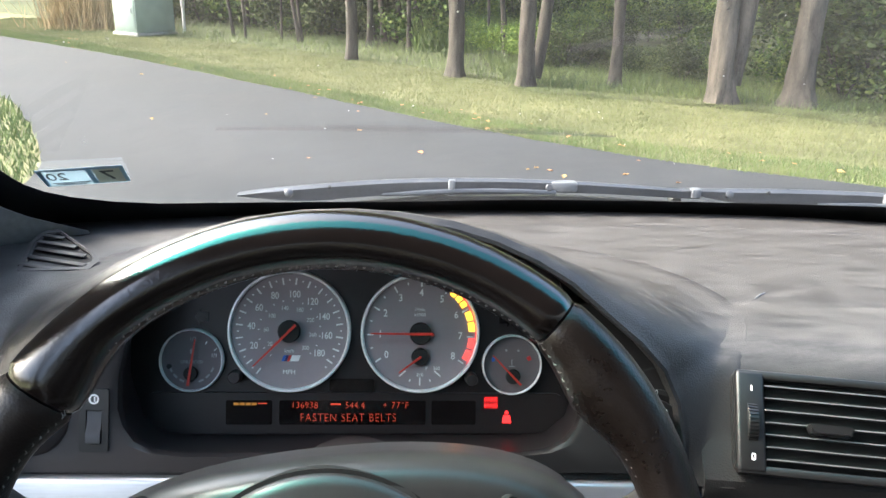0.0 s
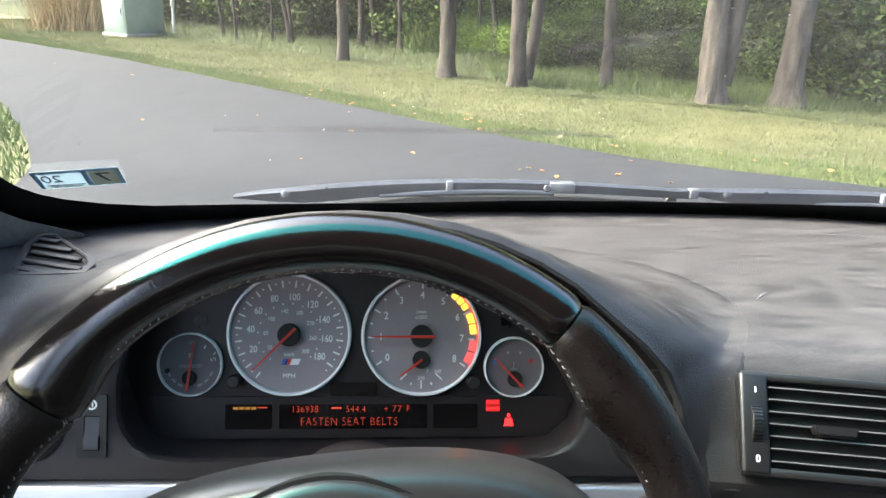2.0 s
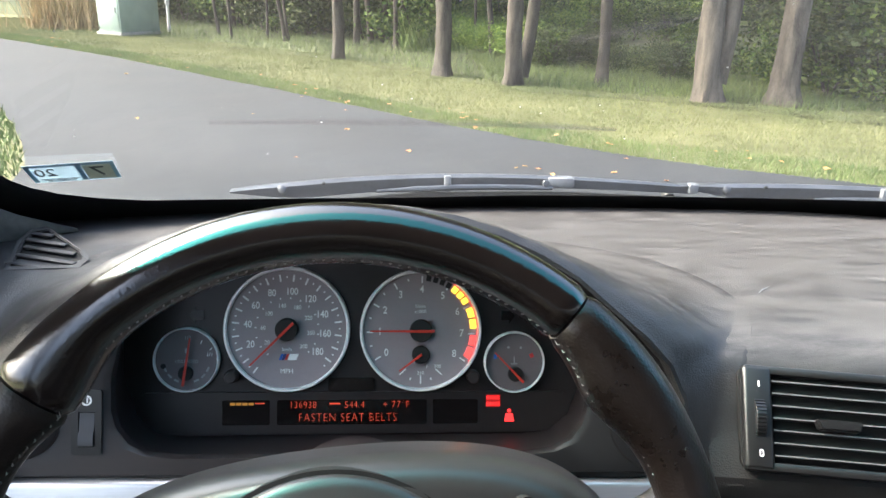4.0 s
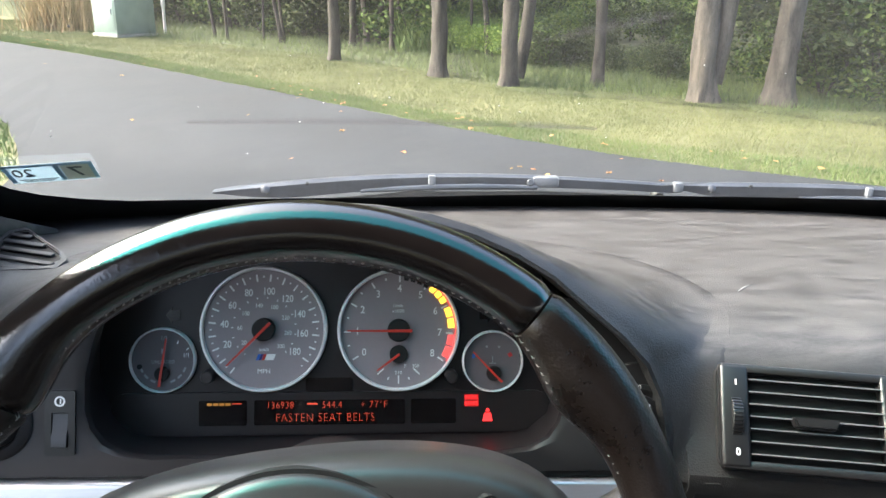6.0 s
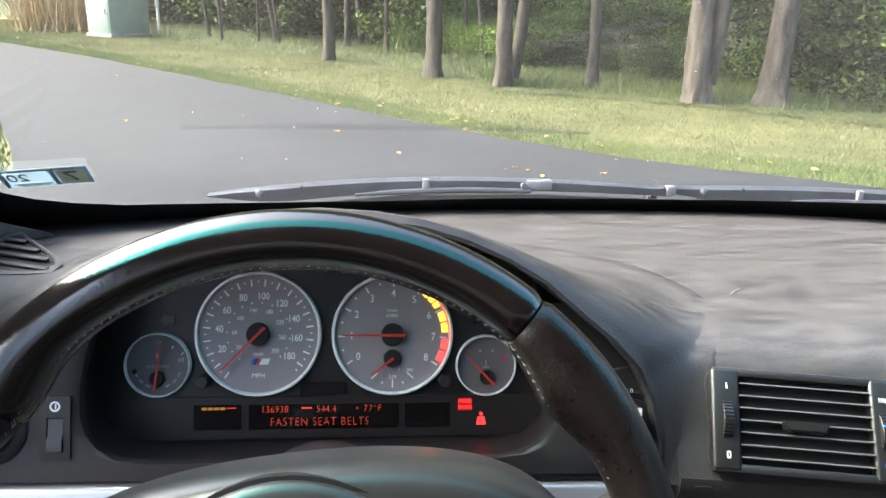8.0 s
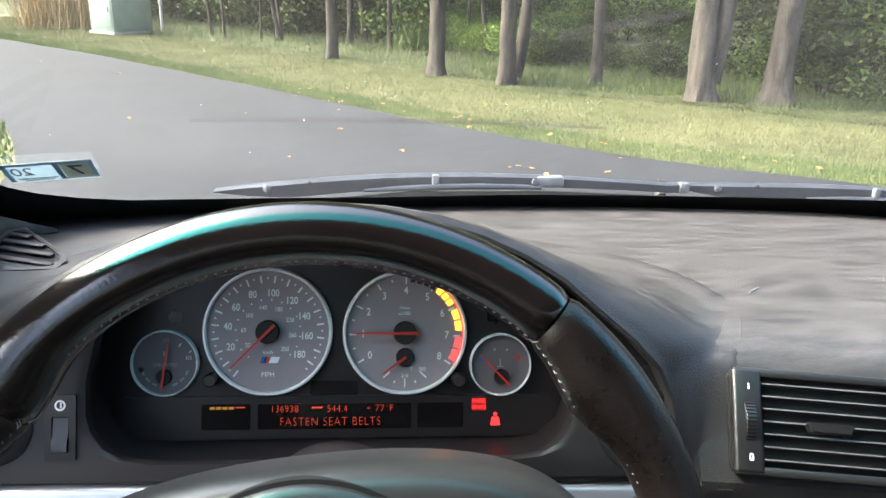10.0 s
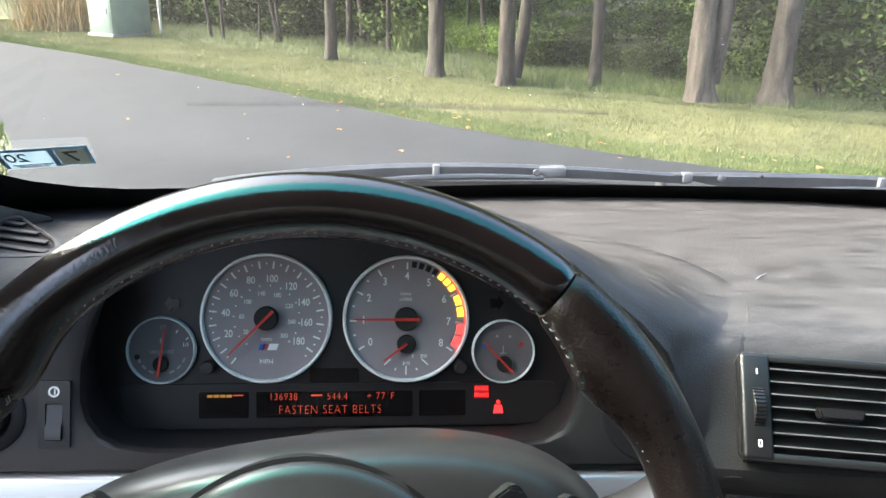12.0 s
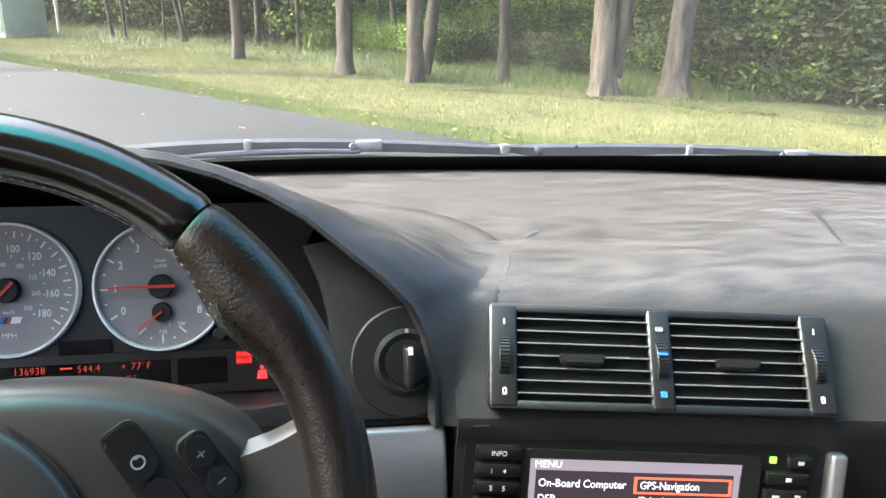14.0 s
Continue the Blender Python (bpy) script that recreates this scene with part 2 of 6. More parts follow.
M_GRASS_GREEN = mat("green_blades", (0.072, 0.1368, 0.0216), 0.65, vary=0.25, scale=1.2, second=(0.13, 0.17, 0.042), island=0.2)
M_LITTER = mat("leaf_litter", (0.055, 0.062, 0.022), 0.9, vary=0.4, scale=1.2, bump=0.8, bump_scale=40, second=(0.085, 0.10, 0.03))
M_BARK = mat("bark", (0.032, 0.027, 0.022), 0.9, vary=0.5, scale=16, bump=1.0, bump_scale=34, stretch=(1, 1, 0.2), second=(0.075, 0.063, 0.05), obrand=0.2)
M_BARK_PALE = mat("pale_bark", (0.055, 0.046, 0.037), 0.9, vary=0.5, scale=16, bump=1.0, bump_scale=26, stretch=(1, 1, 0.16), second=(0.125, 0.105, 0.085))
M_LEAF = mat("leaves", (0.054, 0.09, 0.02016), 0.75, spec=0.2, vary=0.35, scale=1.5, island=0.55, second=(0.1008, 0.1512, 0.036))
# lighter copy of the leaves: the clearing's sunlight put into the colour
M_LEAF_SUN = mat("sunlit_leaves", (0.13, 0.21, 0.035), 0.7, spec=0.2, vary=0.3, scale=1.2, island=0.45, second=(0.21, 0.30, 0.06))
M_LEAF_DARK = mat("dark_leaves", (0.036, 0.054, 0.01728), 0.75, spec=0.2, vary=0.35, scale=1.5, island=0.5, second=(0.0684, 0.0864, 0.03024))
M_STRAW = mat("dry_stalks", (0.3024, 0.216, 0.1008), 0.8, vary=0.3, scale=4, island=0.4, second=(0.36, 0.288, 0.1584))
M_BOX = mat("cabinet_paint", (0.24, 0.30, 0.265), 0.5, vary=0.15, scale=4, bump=0.1, bump_scale=80)
M_CONCRETE = mat("concrete", (0.2975, 0.289, 0.2635), 0.85, vary=0.2, scale=10, bump=0.4, bump_scale=120)
M_WHITE = mat("white_plastic", (0.6375, 0.646, 0.629), 0.5, vary=0.1, scale=20)
M_FALLEN = mat("fallen_leaf", (0.3825, 0.204, 0.068), 0.7, vary=0.4, scale=30, obrand=0.4)

# ---- mesh helpers ----


def thing(name, at, label, category, group="", kind=""):
    """A top-level thing: an Empty at its base that will parent its parts."""
    ob = new(name)
    ob.location = at
    ob.empty_display_size = 0.02
    return tagged(ob, label, category, group, kind)


def mesh_of(bm, name, material, smooth=True):
    me = bpy.data.meshes.new(name)
    bmesh.ops.recalc_face_normals(bm, faces=bm.faces)
    bm.to_mesh(me)
    bm.free()
    me.materials.append(material)
    me.shade_smooth() if smooth else me.shade_flat()
    if smooth:
        me.set_sharp_from_angle(angle=radians(38))
    return me


def under(ob, parent):
    """Parents ob, whose mesh is in world coordinates, without moving it."""
    ob.parent = parent
    if parent.type == "EMPTY":
        ob.matrix_parent_inverse = Matrix.Translation(-Vector(parent.location))
    return ob


def part(name, bm, material, parent, label="", smooth=True):
    ob = new(name, mesh_of(bm, name, material, smooth))
    under(ob, parent)
    return tagged(ob, label)


def structure(name, bm, material, label, category="", smooth=True):
    ob = new(name, mesh_of(bm, name, material, smooth))
    return tagged(ob, label, category, kind="structure")


I4 = Matrix.Identity(4)


def box(bm, c, s, m=I4, bevel=0.0, seg=2):
    """A box of size s centred at c, bevelled."""
    r = bmesh.ops.create_cube(bm, size=1, matrix=m @ Matrix.Translation(c) @ Matrix.Diagonal((*s, 1)))
    if bevel:
        edges = list({e for v in r["verts"] for e in v.link_edges})
        bmesh.ops.bevel(bm, geom=edges, offset=bevel, segments=seg, profile=0.5, affect="EDGES")


def tube(bm, pts, radii, n=10, caps=True, m=I4, flat=None):
    """A tube along points with a radius at each; flat: (wide, high) factors."""
    pts = [Vector(p) for p in pts]
    rings = []
    for i, p in enumerate(pts):
        d = (pts[min(i + 1, len(pts) - 1)] - pts[max(i - 1, 0)]).normalized()
        side = d.cross(Vector((0, 0, 1)) if abs(d.z) < 0.9 else Vector((0, 1, 0))).normalized()
        up = side.cross(d).normalized()
        a, b = flat or (1, 1)
        rings.append([bm.verts.new(m @ (p + radii[i] * (a * math.cos(k * math.tau / n) * side + b * math.sin(k * math.tau / n) * up))) for k in range(n)])
    for r0, r1 in zip(rings, rings[1:]):
        for k in range(n):
            bm.faces.new((r0[k], r0[(k + 1) % n], r1[(k + 1) % n], r1[k]))
    if caps:
        bm.faces.new(rings[0][::-1])
        bm.faces.new(rings[-1])


def lathe(bm, profile, m=I4, n=48, close=False):
    """Turns (radius, height) points about the local z axis."""
    rings = [[bm.verts.new(m @ Vector((r * math.cos(k * math.tau / n), r * math.sin(k * math.tau / n), h))) for k in range(n)] for r, h in profile]
    pairs = list(zip(rings, rings[1:])) + ([(rings[-1], rings[0])] if close else [])
    for r0, r1 in pairs:
        for k in range(n):
            bm.faces.new((r0[k], r0[(k + 1) % n], r1[(k + 1) % n], r1[k]))
    if not close:
        if profile[0][0] > 1e-5:
            bm.faces.new(rings[0][::-1])
        if profile[-1][0] > 1e-5:
            bm.faces.new(rings[-1])


def grid(bm, rows):
    """A sheet through rows of points."""
    vs = [[bm.verts.new(p) for p in row] for row in rows]
    for a, b in zip(vs, vs[1:]):
        for k in range(len(a) - 1):
            bm.faces.new((a[k], a[k + 1], b[k + 1], b[k]))
    return vs


def prism(bm, outline, z0, z1, m=I4):
    """An outline in the local xy plane, extruded between two heights."""
    lo = [bm.verts.new(m @ Vector((x, y, z0))) for x, y in outline]
    hi = [bm.verts.new(m @ Vector((x, y, z1))) for x, y in outline]
    bm.faces.new(lo[::-1])
    bm.faces.new(hi)
    for k in range(len(lo)):
        j = (k + 1) % len(lo)
        bm.faces.new((lo[k], lo[j], hi[j], hi[k]))


def rounded(x0, y0, x1, y1, r, n=5):
    """The outline of a rectangle with round corners."""
    out = []
    for cx, cy, a0 in ((x1 - r, y0 + r, -90), (x1 - r, y1 - r, 0), (x0 + r, y1 - r, 90), (x0 + r, y0 + r, 180)):
        out += [(cx + r * math.cos(radians(a0 + 90 * k / n)), cy + r * math.sin(radians(a0 + 90 * k / n))) for k in range(n + 1)]
    return out


def frame_ring(bm, outer, inner, z0, z1, m=I4):
    """A flat frame between two outlines of as many points, with depth."""
    loops = [[bm.verts.new(m @ Vector((x, y, z))) for x, y in o] for o, z in ((outer, z0), (outer, z1), (inner, z1), (inner, z0))]
    n = len(outer)
    for a in range(4):
        p, q = loops[a], loops[(a + 1) % 4]
        for k in range(n):
            bm.faces.new((p[k], p[(k + 1) % n], q[(k + 1) % n], q[k]))


def write(bm, words, size, m, depth=0.0002, align="CENTER", wide=1.0, thin=0.0, gap=1.0):
    """Letters in the built-in font, laid in the local xy plane."""
    cu = bpy.data.curves.new("letters", "FONT")
    cu.body, cu.size, cu.align_x, cu.align_y, cu.extrude, cu.resolution_u = words, size, align, "CENTER", depth, 3
    cu.offset, cu.space_character = -thin * size, gap
    ob = bpy.data.objects.new("letters", cu)
    me = bpy.data.meshes.new_from_object(ob)
    start = len(bm.verts)
    bm.from_mesh(me)
    bm.verts.ensure_lookup_table()
    bmesh.ops.transform(bm, matrix=m @ Matrix.Diagonal((wide, 1, 1, 1)), verts=bm.verts[start:])
    bpy.data.objects.remove(ob)
    bpy.data.curves.remove(cu)
    bpy.data.meshes.remove(me)


def smooth(a, b, x):
    t = min(1.0, max(0.0, (x - a) / (b - a)))
    return t * t * (3 - 2 * t)


def plane_at(o, u, v):
    """A frame with origin o, x along u and y along v."""
    u, v = Vector(u).normalized(), Vector(v).normalized()
    w = u.cross(v).normalized()
    v = w.cross(u)
    return Matrix(((u.x, v.x, w.x, o[0]), (u.y, v.y, w.y, o[1]), (u.z, v.z, w.z, o[2]), (0, 0, 0, 1)))

# ---- the ground and the road ----
CAR_MID = 0.37
bm = bmesh.new()
bmesh.ops.create_grid(bm, x_segments=60, y_segments=60, size=300, matrix=pose(0, 60, -0.01))
structure("ground", bm, M_GROUND, "mown lawn, part dry and straw-coloured, reaching the woods", "ground")

VERGE = [(-60, 62), (-14, 20.6), (-7.04, 14.3), (-5.48, 12.91), (-4.18, 11.73), (-3.02, 10.56), (-2.0, 9.48), (-1.28, 8.74), (-0.57, 7.95), (0.02, 7.33), (0.51, 6.78), (0.97, 6.37), (1.37, 6.02), (2.15, 5.46), (2.85, 5.08), (3.36, 4.82), (6.0, 3.2), (12, 0.2), (30, -8)]
LAWN = [(-60, 20), (-16, 13.0), (-8, 10.4), (-5.2, 8.95), (-3.88, 7.75), (-3.26, 6.87), (-2.55, 5.54), (-2.21, 4.55), (-2.1, 2.0), (-2.3, -6), (-3, -14)]


def soften(pts, n=6, wobble=0.025):
    """More points along a line, slightly uneven."""
    out = []
    for i in range(len(pts) - 1):
        p0, p1, p2, p3 = (Vector((*pts[max(0, min(len(pts) - 1, i + k))], 0)) for k in (-1, 0, 1, 2))
        for k in range(n):
            t = k / n
            q = 0.5 * (2 * p1 + (p2 - p0) * t + (2 * p0 - 5 * p1 + 4 * p2 - p3) * t * t + (3 * p1 - p0 - 3 * p2 + p3) * t ** 3)
            j = noise.noise(q * 3) * wobble
            out.append((q.x + j, q.y + j))
    out.append(pts[-1])
    return out


EDGE_A, EDGE_B = soften(VERGE), soften(LAWN)
bm = bmesh.new()
prism(bm, EDGE_A + [(30, -14)] + EDGE_B[::-1], -0.05, 0.0)
bmesh.ops.triangulate(bm, faces=bm.faces)
structure("road", bm, M_ASPHALT, "smooth dark grey asphalt drive with fine grit", "road", smooth=False)


def side_of(x, y, line):
    """Metres by which a place lies beyond a line of points, in y."""
    for (x0, y0), (x1, y1) in zip(line, line[1:]):
        if x0 <= x <= x1:
            return y - (y0 + (y1 - y0) * (x - x0) / (x1 - x0))
    return -1.0


WOODS = [(-40, 46), (-10.4, 21.4), (-5.5, 16.0), (-4.0, 14.3), (-2.87, 13.5), (-1.8, 12.5), (-0.7, 11.9), (0.0, 10.9), (0.7, 10.1), (1.46, 9.25), (2.45, 8.7), (3.6, 8.3), (4.25, 7.9), (4.5, 7.5), (5.1, 7.1), (5.7, 6.5), (7.1, 6.0), (12, 4.5), (30, -4)]


def blades(name, count, area, keep, height, width, material, label, rng):
    """Grass: single blades, each a bent triangle pair, as one object."""
    x0, y0, x1, y1 = area
    verts, faces = [], []
    while len(faces) < count:
        x, y = rng.uniform(x0, x1), rng.uniform(y0, y1)
        k = keep(x, y)
        if k <= 0 or rng.random() > k:
            continue
        h, a, w = height * rng.uniform(0.5, 1.3), rng.uniform(0, math.tau), width * rng.uniform(0.7, 1.3)
        dx, dy, lean, b = math.cos(a) * w, math.sin(a) * w, h * rng.uniform(0.2, 0.9), rng.uniform(0, math.tau)
        i = len(verts)
        verts += [(x - dx, y - dy, -0.01), (x + dx, y + dy, -0.01), (x + math.cos(b) * lean, y + math.sin(b) * lean, h)]
        faces.append((i, i + 1, i + 2))
    me = bpy.data.meshes.new(name)
    me.from_pydata(verts, [], faces)
    me.materials.append(material)
    return tagged(new(name, me), label, "grass", kind="stuff")


rng = random.Random(4)
blades("grass", 230000, (-9, 4, 10, 19), lambda x, y: 1.0 if side_of(x, y, EDGE_A) > 0.02 and side_of(x, y, WOODS) < 0.7 else 0.0, 0.022, 0.0026, M_GRASS,
       "mown verge grass, green and straw-yellow, between road and woods", rng)
blades("weeds", 90000, (-6, 8, 11, 22), lambda x, y: (1.0 if x > 1.4 else 0.3) if 0.35 < side_of(x, y, WOODS) < 8 else 0.0, 0.12, 0.0034, M_WEED,
       "knee-high weeds and long grass on the woodland floor", rng)
blades("grass_edge", 40000, (-9, 3, 10, 17), lambda x, y: 1.0 if -0.05 < side_of(x, y, EDGE_A) < 0.7 else 0.0, 0.028, 0.003, M_GRASS_GREEN,
       "longer green grass along the edge of the asphalt", rng)
blades("meadow", 34000, (0.2, 13.5, 8, 32), lambda x, y: 1.0 if 0.0 < x / y - 0.02 < 0.18 else 0.0, 0.5, 0.014, M_GRASS_GREEN, "bright meadow grass in the clearing behind the trees", rng)
blades("lawn_grass", 16000, (-5.5, 2.5, -2.1, 8.2), lambda x, y: 1.0 if side_of(x, y, EDGE_B) < -0.02 and x < -2.2 else 0.0, 0.06, 0.006,
       M_GRASS_GREEN, "bright green lawn inside the bend of the drive", rng)
bm = bmesh.new()
prism(bm, soften(WOODS, 5, 0.25) + [(30, 60), (-40, 90)], -0.03, -0.004)
bmesh.ops.triangulate(bm, faces=bm.faces)
structure("forest_floor", bm, M_LITTER, "leaf litter and weeds under the trees", "ground", smooth=False)

# ---- trees ----


def leaf_cloud(name, count, reach, size, material, rng, lift=0.0, clumps=26):
    """Many small folded leaves gathered round random clump centres."""
    centres = []
    for _ in range(clumps):
        v = Vector((rng.gauss(0, 1), rng.gauss(0, 1), rng.gauss(0, 1))).normalized() * rng.uniform(0.35, 1.0)
        centres.append((Vector((v.x * reach[0], v.y * reach[1], lift + v.z * reach[2])), rng.uniform(0.18, 0.42)))
    verts, faces = [], []
    for _ in range(count):
        c, r = rng.choice(centres)
        p = c + Vector((rng.gauss(0, r) * reach[0], rng.gauss(0, r) * reach[1], rng.gauss(0, r) * reach[2])) * 0.55
        if p.z < 0.03:
            p.z = rng.uniform(0.03, 0.25)
        a = Vector((rng.gauss(0, 1), rng.gauss(0, 1), rng.gauss(0, 0.5))).normalized()
        b = a.cross(Vector((rng.gauss(0, 1), rng.gauss(0, 1), rng.gauss(0, 1)))).normalized()
        s = size * rng.uniform(0.6, 1.4)
        i = len(verts)
        verts += [p - a * s, p + b * s * 0.45, p + a * s, p - b * s * 0.45]
        faces.append((i, i + 1, i + 2, i + 3))
    me = bpy.data.meshes.new(name)
    me.from_pydata([tuple(v) for v in verts], [], faces)
    me.materials.append(material)
    return me


rng = random.Random(11)
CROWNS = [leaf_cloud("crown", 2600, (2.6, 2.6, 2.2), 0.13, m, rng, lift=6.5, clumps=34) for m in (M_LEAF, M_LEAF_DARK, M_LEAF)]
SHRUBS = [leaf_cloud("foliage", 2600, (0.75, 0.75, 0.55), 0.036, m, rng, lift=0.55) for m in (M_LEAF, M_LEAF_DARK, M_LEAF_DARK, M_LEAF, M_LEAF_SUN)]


def tree(x, y, r, lean=(0.0, 0.0), fork=None, material=None, tall=7.5, crown=0, label="", seed=0):
    """A tapered trunk with limbs and a leafy crown; fork: the height, way and thickness of a second stem."""
    t = thing("tree", (x, y, 0), label or "broadleaf tree with grey-brown bark at the edge of the woods", "tree", "trees of the woods")
    rg = random.Random(seed)
    bm = bmesh.new()
    pts, rad = [], []
    heights = [-0.1, 0.0, 0.05, 0.1, 0.16, 0.23, 0.31, 0.4, 0.5, 0.6, 0.7, 0.82, 0.95, 1.08, 1.22, 1.36, 1.6, 2.0, 2.4, 3.4, 4.6, 6.0, tall]
    bend = rg.uniform(0, math.tau)
    for h in heights:
        j = 0.35 * r * math.sin(bend + 1.9 * h)
        pts.append((x + lean[0] * h + j, y + lean[1] * h + j * 0.5, h))
        rad.append(r * max(0.08, (1.0 + 0.34 * math.exp(-max(0.0, h) / 0.13)) * (1 - 0.1 * min(h, 1.6) / 1.6) * (1 - max(0.0, h - 1.6) / 6.2)))
    tube(bm, pts, rad, 20)
    # buttresses at the foot and lumps of the bark
    for v in bm.verts:
        out = Vector((v.co.x - x - lean[0] * v.co.z, v.co.y - y - lean[1] * v.co.z, 0))
        if out.length > 1e-4 and v.co.z < 2.5:
            a = math.atan2(out.y, out.x)
            foot = 0.22 * math.exp(-max(0.0, v.co.z) / 0.16) * math.sin(3 * a + bend) * r
            lump = 0.20 * r * noise.noise(Vector((v.co.x * 9, v.co.y * 9, v.co.z * 2.2 + seed))) + 0.10 * r * noise.noise(Vector((v.co.x * 26, v.co.y * 26, v.co.z * 7)))
            v.co += out.normalized() * (foot + lump)
    part("trunk", bm, material or M_BARK, t)
    for k in range(4):
        a, h = rg.uniform(0, math.tau), rg.uniform(2.6, 5.0)
        p = Vector((x + lean[0] * h, y + lean[1] * h, h))
        d = Vector((math.cos(a), math.sin(a), rg.uniform(0.5, 1.0)))
        bm = bmesh.new()
        tube(bm, [p, p + d * 0.8, p + d * 1.5 + Vector((0, 0, 0.2)), p + d * 2.4 + Vector((0, 0, 0.6))], [r * 0.45, r * 0.34, r * 0.22, r * 0.05], 8)
        part("limb", bm, material or M_BARK, t)
    if fork:
        h0, fx, fy, fr = fork
        bm = bmesh.new()
        p = Vector((x + lean[0] * h0, y + lean[1] * h0, h0))
        tube(bm, [p + Vector((fx * 0.6, fy * 0.6, -0.22)), p + Vector((fx * 0.9, fy * 0.9, 0.25)), p + Vector((fx * 1.2, fy * 1.2, 1.3)), p + Vector((fx * 3.5, fy * 3.5, 4.5))], [fr * 1.1, fr, fr * 0.9, fr * 0.3], 12)
        part("stem", bm, material or M_BARK, t)
    ob = new("crown", CROWNS[crown])
    ob.matrix_world = pose(x + lean[0] * 3, y + lean[1] * 3, 0, 0, 0, rg.uniform(0, 360)) @ Matrix.Scale(rg.uniform(0.85, 1.15), 4)
    ob.parent = t
    ob.matrix_parent_inverse = Matrix.Translation((-x, -y, 0))
    return t


# the trees that stand along the verge
tree(-0.74, 12.0, 0.085, (0.0, 0), seed=1, crown=1, label="slim dark-barked tree at the edge of the woods")
tree(0.77, 10.28, 0.11, (-0.06, 0.02), seed=2, label="dark-barked tree leaning slightly at the verge")
tree(1.54, 9.5, 0.1, (0.015, 0), seed=3, fork=(0.3, 0.28, 0.25, 0.08), crown=1, label="grey tree with a dark second stem leaning away")
tree(2.70, 9.6, 0.07, (0.0, 0), seed=4, crown=2, label="slim grey tree among undergrowth")
tree(3.70, 8.55, 0.135, (-0.09, 0), seed=5, fork=(0.42, 0.17, 0.02, 0.098), material=M_BARK_PALE, label="pale-barked tree forking low into two stems")
tree(4.53, 8.4, 0.15, (-0.08, 0), seed=6, material=M_BARK_PALE, crown=2, label="pale grey tree with a flared foot beside the verge")
rng = random.Random(33)
for k in range(16):
    x = rng.uniform(-3.6, 2.2)
    y = 11.4 - 0.72 * x + rng.uniform(1.0, 4.5)
    tree(x, y, rng.uniform(0.022, 0.06), (rng.uniform(-0.16, 0.16), 0), seed=60 + k, crown=k % 3, label="thin leaning sapling in the shaded thicket")
rng = random.Random(21)
for k in range(34):
    x = rng.uniform(-16, 16)
    y = rng.uniform(13.5, 34) if x < 5 else rng.uniform(10, 30)
    if side_of(x, y, WOODS) < 1.2:
        continue
    # keep the sunlit clearing behind the middle trees open
    if -0.03 < (x - 0.04) / y - 0.03 < 0.16 and y > 14:
        continue
    tree(x, y, rng.uniform(0.05, 0.13), (rng.uniform(-0.06, 0.06), 0), seed=100 + k, crown=k % 3, label="thin shaded tree deep in the woods")


def shrub(x, y, s, kind, name="shrub", label="leafy green shrub at the edge of the woods"):
    t = thing(name, (x, y, 0), label, "shrub", "undergrowth")
    bm = bmesh.new()
    rg = random.Random(int(x * 100) + int(y * 10))
    for k in range(5):
        a = rg.uniform(0, math.tau)
        d = Vector((math.cos(a) * 0.35, math.sin(a) * 0.35, 0.8)) * s
        tube(bm, [Vector((x, y, -0.02)), Vector((x, y, 0)) + d * 0.5, Vector((x, y, 0)) + d], [0.012 * s, 0.009 * s, 0.003], 5)
    part("stem", bm, M_BARK, t)
    ob = new("foliage", SHRUBS[kind])
    ob.matrix_world = pose(x, y, 0, 0, 0, rg.uniform(0, 360)) @ Matrix.Diagonal((s, s, s * rg.uniform(0.85, 1.2), 1))
    ob.parent = t
    ob.matrix_parent_inverse = Matrix.Translation((-x, -y, 0))


# dense growth at the right, low growth in the middle, dark thicket at the left
for k in range(58):
    x = rng.uniform(5.1, 12)
    shrub(x, 8.15 - 0.5 * (x - 4.9) + rng.uniform(0.3, 3.4), rng.uniform(0.8, 1.35), rng.choice((0, 1, 1, 3)))
for k in range(12):
    x = rng.uniform(2.3, 4.6)
    shrub(x, 11.0 - 0.25 * x + rng.uniform(0, 2.5), rng.uniform(0.35, 0.6), rng.choice((0, 1, 2)), label="low weedy shrub under the trees")
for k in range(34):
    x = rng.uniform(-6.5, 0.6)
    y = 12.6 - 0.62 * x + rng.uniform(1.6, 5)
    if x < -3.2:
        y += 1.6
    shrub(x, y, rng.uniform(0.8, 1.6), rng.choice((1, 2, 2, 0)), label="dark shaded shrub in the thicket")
for k in range(40):
    x = rng.uniform(-18, 24)
    y = rng.uniform(30, 42)
    if 0.0 < x / y < 0.2:
        continue
    shrub(x, y, rng.uniform(1.6, 3.0), rng.choice((0, 1, 3)), label="far green shrub in the woods")

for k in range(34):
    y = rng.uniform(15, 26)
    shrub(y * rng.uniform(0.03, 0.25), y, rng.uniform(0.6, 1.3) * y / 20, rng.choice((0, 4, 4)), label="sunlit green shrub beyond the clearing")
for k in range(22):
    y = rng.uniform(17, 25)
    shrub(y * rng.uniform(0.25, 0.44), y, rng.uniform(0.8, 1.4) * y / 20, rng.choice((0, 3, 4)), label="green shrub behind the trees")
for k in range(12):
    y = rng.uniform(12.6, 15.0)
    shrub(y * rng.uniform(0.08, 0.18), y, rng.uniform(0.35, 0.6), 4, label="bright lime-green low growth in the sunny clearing")

